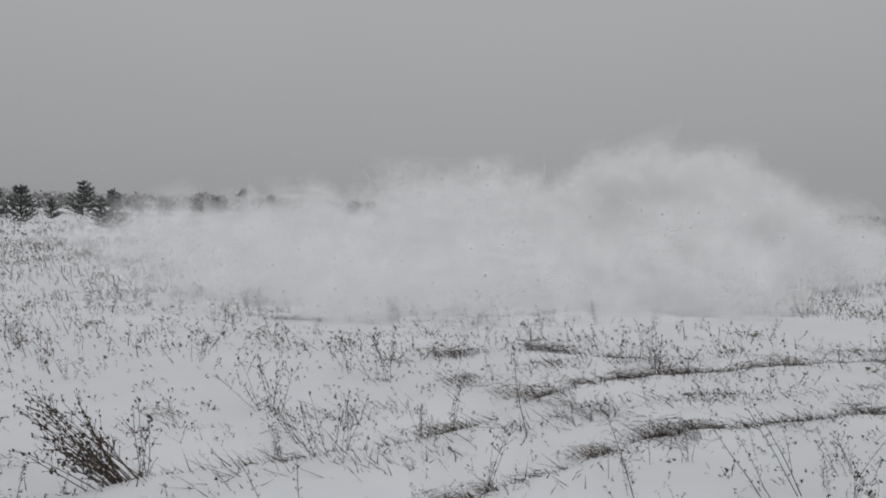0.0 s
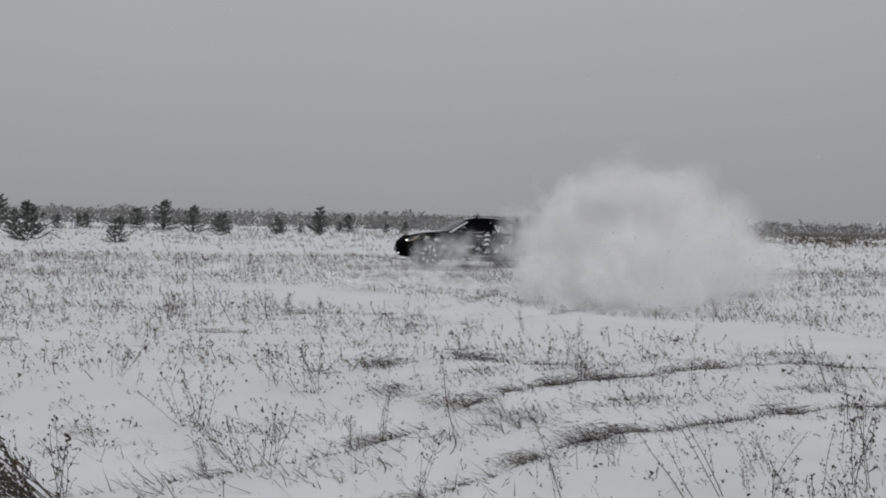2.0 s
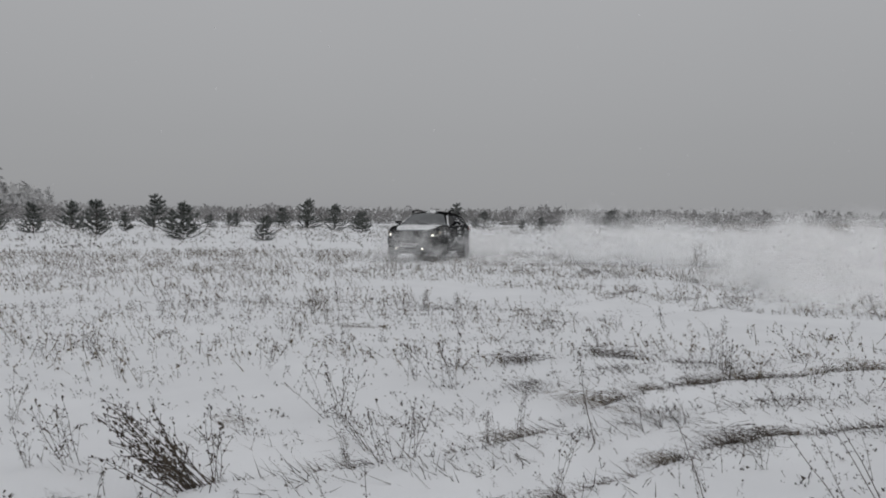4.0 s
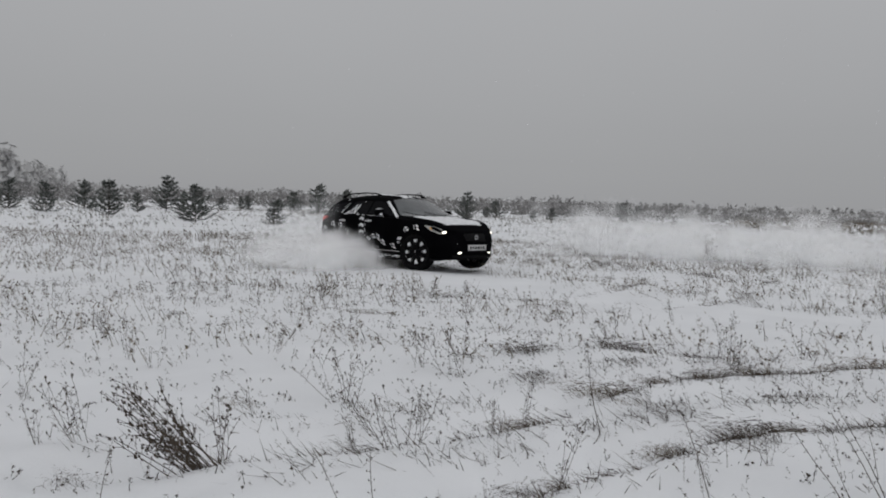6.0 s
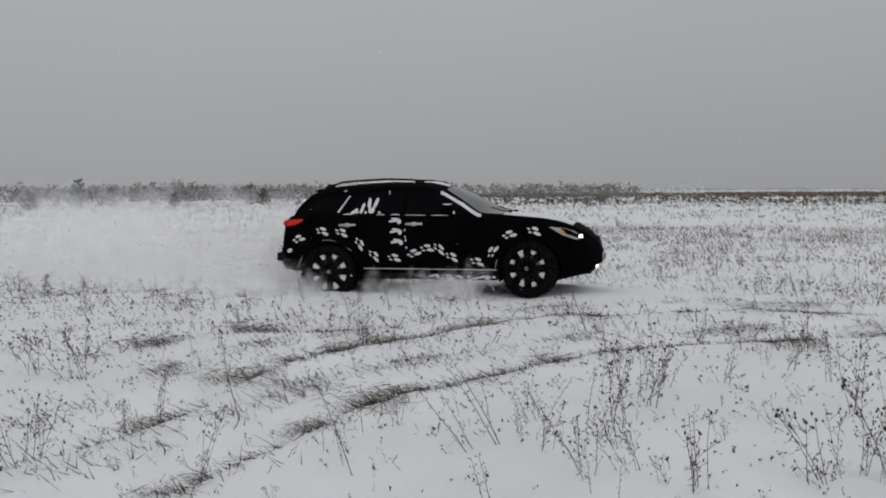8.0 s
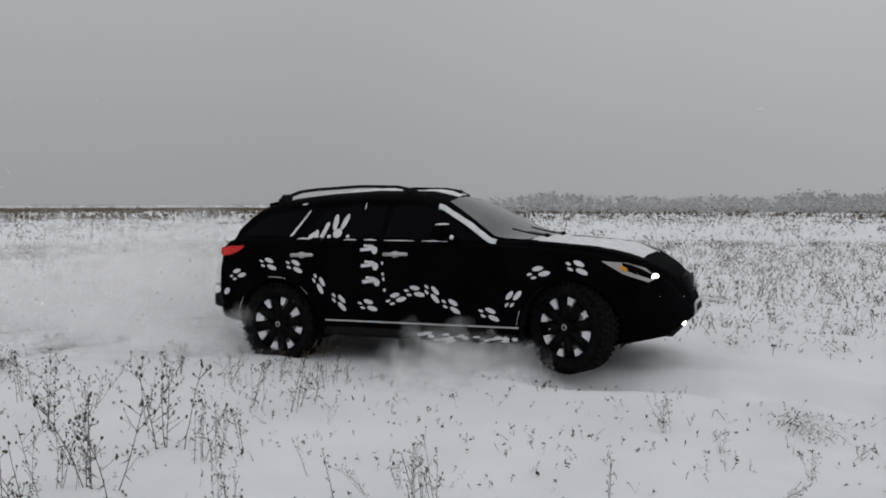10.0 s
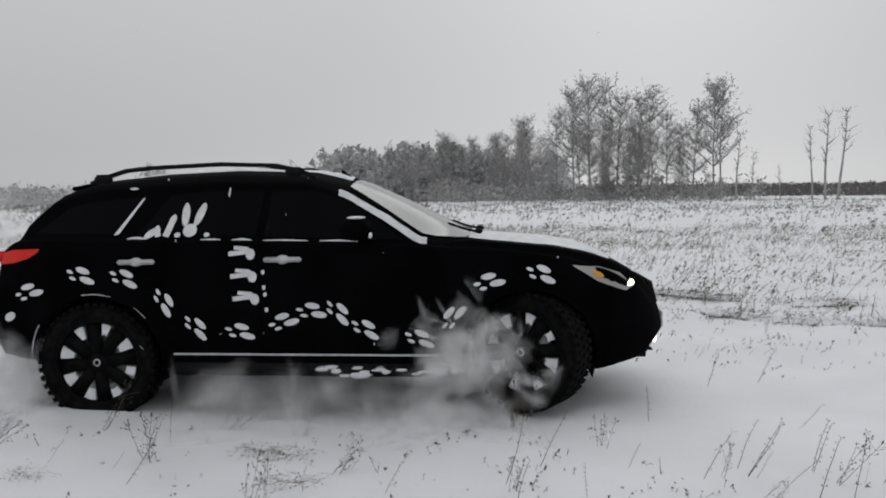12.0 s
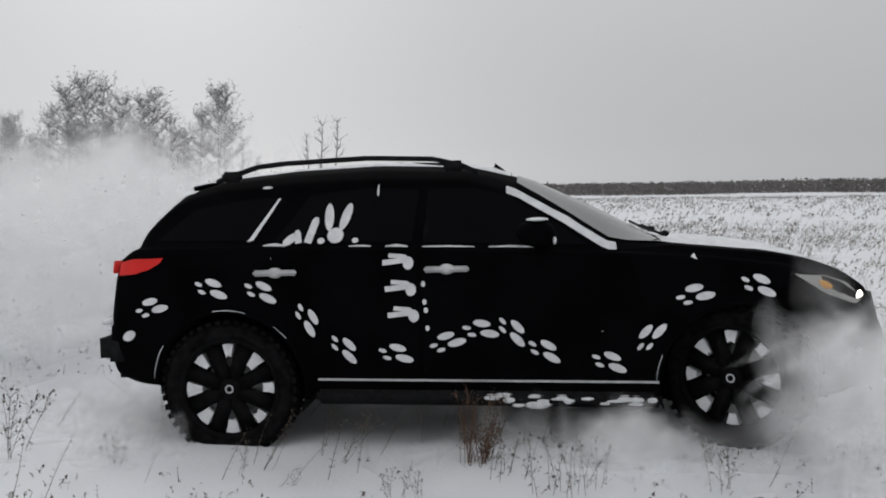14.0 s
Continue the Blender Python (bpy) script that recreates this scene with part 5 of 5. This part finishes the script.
far_belt("far_woods", (-44, 20), (115, 165), (1.2, 3.2), 800, FARWOOD, "belt of low trees along the skyline, greyed for haze", 201)
far_belt("far_woods", (-44, 32), (165, 205), (1.6, 2.9), 1400, HAZEWOOD, "continuous band of low bare woodland along the skyline", 212, 24, 0.8, True)
far_belt("far_woods", (20, 32), (150, 190), (1.2, 2.8), 90, FARWOOD, "belt of low trees along the skyline, greyed for haze", 202)
far_belt("far_woods", (-44, 36), (210, 300), (2.0, 4.0), 500, FARTREE, "woodland on the skyline, haze in its colour", 203)
far_belt("far_woods", (-37, -28.5), (215, 260), (6, 13), 60, NEARHAZE, "tall far-off trees, haze in their colour", 204, 60, 0.3)
far_belt("far_woods", (72, 140), (128, 170), (2.0, 3.8), 1500, NEARHAZE, "low bare woodland beyond the field, haze in its colour", 213, 26, 0.7)
far_belt("far_woods", (100, 150), (420, 560), (4, 9), 700, FARTREE, "woodland on the skyline, haze in its colour", 205)
far_belt("far_woods", (132, 150), (300, 360), (7, 13), 160, NEARHAZE, "woodland on the skyline, haze in its colour", 206, 110, grain=0.045)
far_belt("far_woods", (112, 150), (150, 210), (0.8, 2.6), 70, FARWOOD, "low bushes before hazy woodland", 207)
far_belt("far_woods", (143, 159), (150, 190), (5, 11.5), 260, NEARHAZE, "grove beyond the field, haze in its colour", 209, 170, 0.55, grain=0.04)
far_belt("undergrowth", (150, 171), (118, 150), (1.0, 4.0), 260, BIRCH, "undergrowth below the birches, paled for haze", 210, 40, 0.6)
far_belt("scrub_belt", (150, 224), (172, 215), (2.1, 2.6), 4200, SCRUB, "even belt of grey-brown scrub along the skyline", 208, 22, 0.8, True)
far_belt("scrub_belt", (26, 114), (330, 420), (1.3, 2.2), 3200, FARWOOD, "low distant scrub along the skyline", 211, 14, 0.9)


# ---- thrown-up powder snow, in loose drifting clouds of grains ----
def wisps(name, n, radius, lumps, reach, spread, seed):
    """A loose rounded heap of n small soft-edged wisps, turned every way."""
    rng = np.random.RandomState(seed)
    centre = rng.normal(0, 1, (lumps, 3))
    centre /= np.linalg.norm(centre, axis=1, keepdims=True)
    centre *= (rng.uniform(0, 1, lumps) ** 0.5)[:, None] * np.array(reach)
    sig = rng.uniform(0.55, 1.25, lumps) * spread
    i = rng.randint(0, lumps, n)
    pos = centre[i] + np.clip(rng.normal(0, 0.95, (n, 3)), -1.9, 1.9) * sig[i][:, None] * np.array([1, 1, 0.85])
    u = rng.normal(0, 1, (n, 3))
    u /= np.linalg.norm(u, axis=1, keepdims=True)
    w = np.cross(u, rng.normal(0, 1, (n, 3)))
    w /= np.linalg.norm(w, axis=1, keepdims=True)
    r = rng.uniform(radius[0], radius[1], n)
    sides = 7
    ring = [pos]
    for k in range(sides):
        a = 2 * math.pi * k / sides
        ring.append(pos + (u * math.cos(a) + w * math.sin(a)) * (r * rng.uniform(0.75, 1.15, n))[:, None])
    verts = np.stack(ring, 1).reshape(-1, 3)
    base = np.arange(n) * (sides + 1)
    faces = np.concatenate([np.stack([base, base + 1 + k, base + 1 + (k + 1) % sides], -1) for k in range(sides)])
    me = bpy.data.meshes.new(name)
    me.vertices.add(len(verts))
    me.vertices.foreach_set("co", np.ascontiguousarray(verts, dtype=np.float32).ravel())
    me.loops.add(3 * len(faces))
    me.loops.foreach_set("vertex_index", faces.astype(np.int32).ravel())
    me.polygons.add(len(faces))
    me.polygons.foreach_set("loop_start", np.arange(0, 3 * len(faces), 3, dtype=np.int32))
    me.polygons.foreach_set("use_smooth", [True] * len(faces))
    soft = me.attributes.new("soft", 'FLOAT', 'POINT')
    soft.data.foreach_set("value", np.tile(np.array([1.0] + [0.0] * sides, dtype=np.float32), n))
    me.materials.append(WISP)
    me.update(calc_edges=True)
    return me


BILLOW = [wisps("powder", 700, (0.20, 0.50), 26, (1.15, 1.1, 1.0), 0.28, 301), wisps("powder", 700, (0.20, 0.50), 22, (1.1, 1.15, 0.85), 0.30, 302)]
VEIL = [wisps("powder", 380, (0.28, 0.66), 24, (1.7, 1.6, 1.15), 0.42, 308), wisps("powder", 380, (0.28, 0.66), 24, (1.5, 1.8, 1.0), 0.44, 309)]
HAZE = [wisps("powder", 300, (0.30, 0.70), 30, (2.6, 1.6, 0.55), 0.5, 303), wisps("powder", 300, (0.30, 0.70), 30, (2.2, 2.0, 0.5), 0.55, 304)]
SPRAY = [wisps("powder", 950, (0.04, 0.13), 22, (0.36, 0.16, 0.30), 0.09, 305), wisps("powder", 800, (0.04, 0.13), 18, (0.30, 0.15, 0.20), 0.11, 306)]
THIN = [wisps("powder", 210, (0.06, 0.17), 22, (0.42, 0.18, 0.30), 0.13, 312)]
MIST = [wisps("powder", 620, (0.07, 0.19), 24, (0.85, 0.4, 0.22), 0.16, 307)]
FOG = [wisps("powder", 190, (0.12, 0.32), 22, (1.0, 0.35, 0.42), 0.2, 310)]
HAZEVEIL = [wisps("powder", 40, (0.30, 0.75), 30, (2.2, 1.0, 0.5), 0.5, 311)]
PUFFS = []


def cloud(forms, rows_, label):
    ob = tagged(new("snow_cloud", forms[random.randrange(len(forms))]), label, "snow cloud", kind="stuff")
    a = random.uniform(0, 360)
    out = [(t, pose(x, y, z, 0, 0, a + 4 * t)) for t, x, y, z in rows_]
    if out[0][0] > 0:
        out.insert(0, (0.0, out[0][1]))
    if out[-1][0] < 14:
        out.append((14.0, out[-1][1]))
    PUFFS.append((ob, out))


def polar(b, r):
    return r * math.sin(radians(b)), r * math.cos(radians(b))


def spot(t):
    return [float(np.interp(t, [r[0] for r in DRIVE], [r[i] for r in DRIVE])) for i in (1, 2, 3)]


def beside(t, dx, dy):
    x, y, h = spot(t)
    c, s = math.cos(radians(h)), math.sin(radians(h))
    return x + c * dx - s * dy, y + s * dx + c * dy


random.seed(33)
POWDER_LABEL = "billowing cloud of powder snow thrown up by the car"
# the first great cloud, settling: its dense foot sinks first
for b, r, z in ((7.8, 18.5, 1.0), (10.5, 18.0, 1.5), (13.5, 18.5, 1.9), (16.5, 18.5, 1.8), (19.2, 18.3, 1.35), (10.5, 16.4, 0.45), (15.0, 16.0, 0.5)):
    x, y = polar(b, r)
    x1, y1 = polar(12.8 + (b - 7.8) * 0.56, r)
    cloud(BILLOW, [(0, x, y, z), (0.9, x, y, z), (1.6, x1, y1, z - 0.15), (2.2, x1, y1, z - 0.4), (3.0, x1 + 0.15, y1, z - 2.5), (3.6, x1 + 0.2, y1, z - 3.0), (4.2, x1 + 0.2, y1, z - 3.0), (5.5, x1 + 0.4, y1, -3.2)], POWDER_LABEL)
for b, r, z in ((10.0, 19.5, 1.2), (13.5, 19.0, 1.7), (17.0, 19.5, 1.7), (20.5, 19.0, 1.3), (23.0, 19.5, 0.8), (16.0, 16.5, 0.9)):
    x, y = polar(b, r)
    x1, y1 = polar(15.5 + (b - 10) * 0.45, r)
    cloud(VEIL, [(0, x, y, z + 0.1), (0.9, x, y, z), (1.7, x1, y1, z - 0.1), (2.4, x1 + 0.05, y1, z - 0.2), (3.0, x1 + 0.1, y1, z - 0.5), (3.6, x1 + 0.3, y1, z - 1.0), (4.2, x1 + 0.6, y1, z - 1.4), (5.4, x1 + 0.9, y1, z - 1.5), (7.0, x1 + 1.1, y1, -3.2)], "thin veil of drifting powder snow")
for b, r, z in ((4.5, 19.0, 1.3), (-1.0, 19.5, 1.2), (-6.0, 20.5, 1.1), (-11.0, 21.0, 0.9), (-17.0, 22.0, 0.7), (4.0, 16.5, 0.6), (1.5, 20.0, 1.7)):
    x, y = polar(b, r)
    cloud(HAZE, [(0, x, y, z - 0.1), (0.6, x, y, z - 0.75), (1.5, x + 0.2, y, z - 1.5), (2.6, x + 0.3, y, -1.8), (4.5, x + 0.3, y, -3.5)], "thin haze of settling powder snow")
for b, r, z in ((6, 27, 0.6), (12, 27, 0.6), (18, 27, 0.6), (24, 27, 0.6)):
    x, y = polar(b, r)
    cloud(HAZE, [(0, x, y, -2.5), (1.5, x, y, -2.0), (3.2, x, y, z), (4.2, x, y, z), (6.8, x, y, z - 0.25), (7.8, x, y, -0.6), (9.5, x, y, -2.8)], "thin haze of settling powder snow")
# thin veils of fine snow added before the far-off car, for distance haze
for side_, dz in ((-1.3, 0.25), (1.1, 0.3), (0.2, 0.1)):
    rows_ = []
    for t in (0.0, 0.5, 1.0, 1.5, 2.0, 2.5, 3.0, 3.5, 4.0, 4.4):
        x, y = beside(t, 1.4, 0)
        far_ = math.hypot(x, y)
        x, y = x * (far_ - 3.0) / far_, y * (far_ - 3.0) / far_
        rows_.append((t, x + side_ * y / far_, y - side_ * x / far_, dz))
    rows_.append((5.6, rows_[-1][1] + 0.5, rows_[-1][2], -2.5))
    cloud(HAZEVEIL, rows_, "added veil of fine snow standing in for distance haze")
# behind the car as it swings round
for k, lag in enumerate((0.6, 1.6)):
    rows_ = [(0.0, *beside(0.0, -lag, 0), 0.2)] + [(t, *beside(t, -0.9 - lag, 0.3 - 0.6 * k), 0.45) for t in (1.0, 1.5, 2.0, 2.5, 3.0, 3.5)] + [(4.2, *beside(4.0, -1.2 - lag, 0), -0.2), (5.5, *beside(4.2, -2.0, 0), -2.5)]
    cloud(HAZE, rows_, "powder snow trailing behind the car")
for b, r, z in ((3.0, 13.8, 0.1), (8.0, 13.6, 0.25), (13.0, 13.8, 0.3), (17.5, 14.2, 0.3)):
    x, y = polar(b, r)
    cloud(BILLOW, [(0, x, y, z), (0.6, x, y + 0.3, z - 0.2), (1.3, x, y + 0.8, z - 1.1), (2.2, x, y + 1.0, -2.4)], POWDER_LABEL)
for b, r, z in ((-12.0, 14.0, 0.2), (-6.0, 13.0, 0.2), (0.0, 12.6, 0.15)):
    x, y = polar(b, r)
    cloud(HAZE, [(0, x, y, z), (0.6, x, y + 0.3, z - 0.3), (1.3, x, y + 0.5, z - 1.3), (2.2, x, y + 0.5, -2.4)], "thin haze of settling powder snow")
# the second cloud, off the drifting rear wheels
for b, r, z, t0 in ((-12.6, 19.4, 0.55, 5.9), (-14.4, 18.6, 1.05, 6.0), (-17.0, 17.2, 0.8, 6.4), (-15.5, 17.4, 1.5, 6.6), (-10.0, 19.0, 0.5, 6.6), (-18.4, 17.6, 1.25, 6.7)):
    x, y = polar(b, r)
    cloud(BILLOW, [(0, x + 1.4, y, -2.6), (t0 - 0.7, x + 1.4, y, -2.6), (t0, x + 0.3, y, z - 1.1), (t0 + 0.4, x + 0.1, y, z - 0.15), (7.6, x, y, z), (8.2, x - 0.2, y, z - 1.2), (9.6, x - 0.4, y, -2.8)], POWDER_LABEL)
for b, r in ((-6, 16.5), (0, 16.0), (6, 15.0), (11, 14.5), (15, 13.8), (19, 13.2)):
    x, y = polar(b, r)
    t0 = 6.9 + (b + 6) * 0.06
    cloud(HAZE, [(0, x, y, -2.4), (t0 - 0.5, x, y, -2.4), (t0 + 0.2, x, y, 0.25), (t0 + 0.9, x - 0.3, y, 0.45), (t0 + 2.2, x - 0.5, y, -0.2), (t0 + 4, x - 0.8, y, -2.6)], "thin haze of settling powder snow")
# mist round the wheels
SPRAY_LABEL = "plume of powder snow flung up by a spinning wheel"


def follow(forms, rows_, label):
    """A plume that goes along with the car: seconds, and its place on the car."""
    last = rows_[-1]
    full = []
    for (t0, *a), (t1, *b) in zip(rows_[:-1], rows_[1:]):
        n = max(1, int((t1 - t0) / 0.25))
        for k in range(n):
            u = k / n
            t = t0 + (t1 - t0) * u
            dx, dy, dz = (p + (q - p) * u for p, q in zip(a, b))
            full.append((t, *beside(t, dx, dy), dz))
    full.append((last[0], *beside(last[0], last[1], last[2]), last[3]))
    cloud(forms, full, label)


follow(MIST, [(0, -0.5, -0.9, -1.5), (5.6, -0.5, -0.9, -1.5), (6.2, -0.5, -0.9, 0.55), (6.7, -0.7, -0.9, 0.6), (7.1, -1.4, -0.9, 0.1), (7.6, -2, -0.9, -1.5), (14, -2, 0, -1.5)], SPRAY_LABEL)
for dx, dz in ((0.35, 0.45), (1.55, 0.50), (1.75, 0.35), (1.4, 0.75)):
    follow(SPRAY, [(0, dx, -1.15, -1.5), (5.6, dx, -1.15, -1.5), (6.2, dx, -1.15, dz), (6.7, dx, -1.15, dz), (7.0, dx - 0.2, -1.15, dz - 0.85), (7.6, dx - 0.6, -1.15, -1.2), (14, dx, -1.15, -1.5)], SPRAY_LABEL)
follow(MIST, [(0, -0.6, -0.8, -1.5), (6.0, -0.6, -0.8, -1.5), (6.8, -0.6, -0.8, 0.25), (7.6, -0.9, -0.8, 0.1), (9, -1.15, -0.75, 0.0), (10.8, -0.8, -0.85, 0.18), (12.0, -0.8, -0.8, 0.18), (13.0, -0.9, -0.7, 0.05), (14, -0.9, -0.7, -0.1)], SPRAY_LABEL)
follow(MIST, [(0, 1.6, -0.9, -1.5), (6.2, 1.6, -0.9, -1.5), (7.0, 1.7, -1.0, 0.16), (8.7, 1.6, -0.9, 0.05), (10.8, 2.2, -0.95, 0.08), (11.5, 2.2, -0.95, 0.0), (12, 2.2, -0.95, -0.15), (13, 2.2, -0.95, 0.0), (14, 2.2, -0.95, -0.1)], SPRAY_LABEL)
for dx, lo, hi in ((-1.5, 0.30, 0.5), (-2.6, 0.2, 0.5)):
    follow(HAZE, [(0, dx, 0, -2.5), (8.7, dx, 0, -2.5), (10.0, dx - 1.0, 0.3, lo), (11.4, dx - 1.2, 0.4, hi), (12.6, dx - 1.8, 0.8, hi), (14, dx - 1.6, 1.6, hi + 0.4)], "thin haze of powder snow behind the car")
follow(VEIL, [(0, -3, 3, -2.8), (11.6, -4, 3, -2.6), (12.6, -3.6, 2.6, 0.6), (13.3, -2.4, 2.4, 1.2), (14, -2.8, 2.6, 1.3)], "thin haze of powder snow behind the car")
follow(FOG, [(0, 1.2, -0.6, -1.5), (10.0, 1.2, -0.6, -1.2), (10.8, 1.2, -0.6, -0.2), (11.6, 1.2, -0.6, -0.15), (12.5, 1.2, -0.6, -0.1), (13.3, 1.2, -0.6, -0.15), (14, 1.2, -0.6, -0.4)], "low mist of powder snow under the sill")
follow(VEIL, [(0, -5, 2, -2.8), (10.6, -5, 1.5, -2.4), (11.6, -4.4, 1.2, 0.1), (12.6, -4.6, 1.2, 0.9), (13.3, -4.2, 1.6, 1.1), (14, -4.4, 2.2, 1.2)], "thin haze of powder snow behind the car")
for dx, dz in ((3.0, 0.55),):
    follow(FOG, [(0, dx, -1.25, -1.5), (12.4, dx - 0.4, -1.25, -1.2), (12.9, dx - 0.5, -1.25, dz - 0.35), (13.5, dx - 0.2, -1.3, dz), (14, dx + 0.3, -1.3, dz - 0.1)], SPRAY_LABEL)
follow(THIN, [(0, 2.7, -1.05, -1.5), (10.0, 2.7, -1.05, -1.5), (10.8, 2.5, -1.05, 0.40), (11.4, 2.45, -1.08, 0.42), (12.0, 2.45, -1.06, 0.42), (12.6, 2.2, -1.1, 0.4), (13.3, 1.9, -1.1, 0.3), (14, 1.6, -1.1, -0.4)], SPRAY_LABEL)
follow(SPRAY, [(0, 2.9, -1.05, -1.5), (11.0, 2.9, -1.05, -1.3), (11.5, 2.45, -1.08, -0.25), (12.0, 2.35, -1.06, -0.15), (12.5, 2.85, -1.12, 0.55), (13.0, 2.6, -1.12, 0.72), (13.5, 2.7, -1.12, 0.05), (14, 2.3, -1.1, 0.0)], SPRAY_LABEL)
follow(SPRAY, [(0, 2.6, -1.1, -1.5), (11.0, 2.6, -1.1, -1.5), (11.5, 2.55, -1.08, -0.4), (12.0, 2.3, -1.06, -0.35), (12.5, 2.55, -1.15, 0.38), (13.0, 2.75, -1.15, 0.38), (13.5, 2.6, -1.12, -0.2), (14, 2.9, -1.1, -0.3)], SPRAY_LABEL)
follow(THIN, [(0, 2.3, -1.1, -1.5), (11.4, 2.3, -1.1, -1.0), (12.1, 2.1, -1.12, -0.3), (12.6, 2.25, -1.15, 0.30), (13.0, 2.4, -1.15, 0.15), (13.6, 2.2, -1.12, -0.25), (14, 2.3, -1.1, -0.4)], SPRAY_LABEL)

# falling flakes
rng_ = np.random.RandomState(77)
at_ = np.stack([rng_.uniform(-9, 27, 15000), rng_.uniform(-13, 14, 15000), rng_.uniform(0, 14, 15000)], -1)
flakes = tagged(new("snowflakes", tri_mesh("snowflakes", at_[:, None, :] + rng_.normal(0, 0.0033, (15000, 3, 3)), POWDER)), "fine snowflakes drifting down through the air", "snowflakes", kind="stuff")
PUFFS.append((flakes, [(0.0, pose(0, 0, 0)), (7.0, pose(-8.0, 0.5, -5.0)), (14.0, pose(-16.5, 0, -10.0))]))

motions()
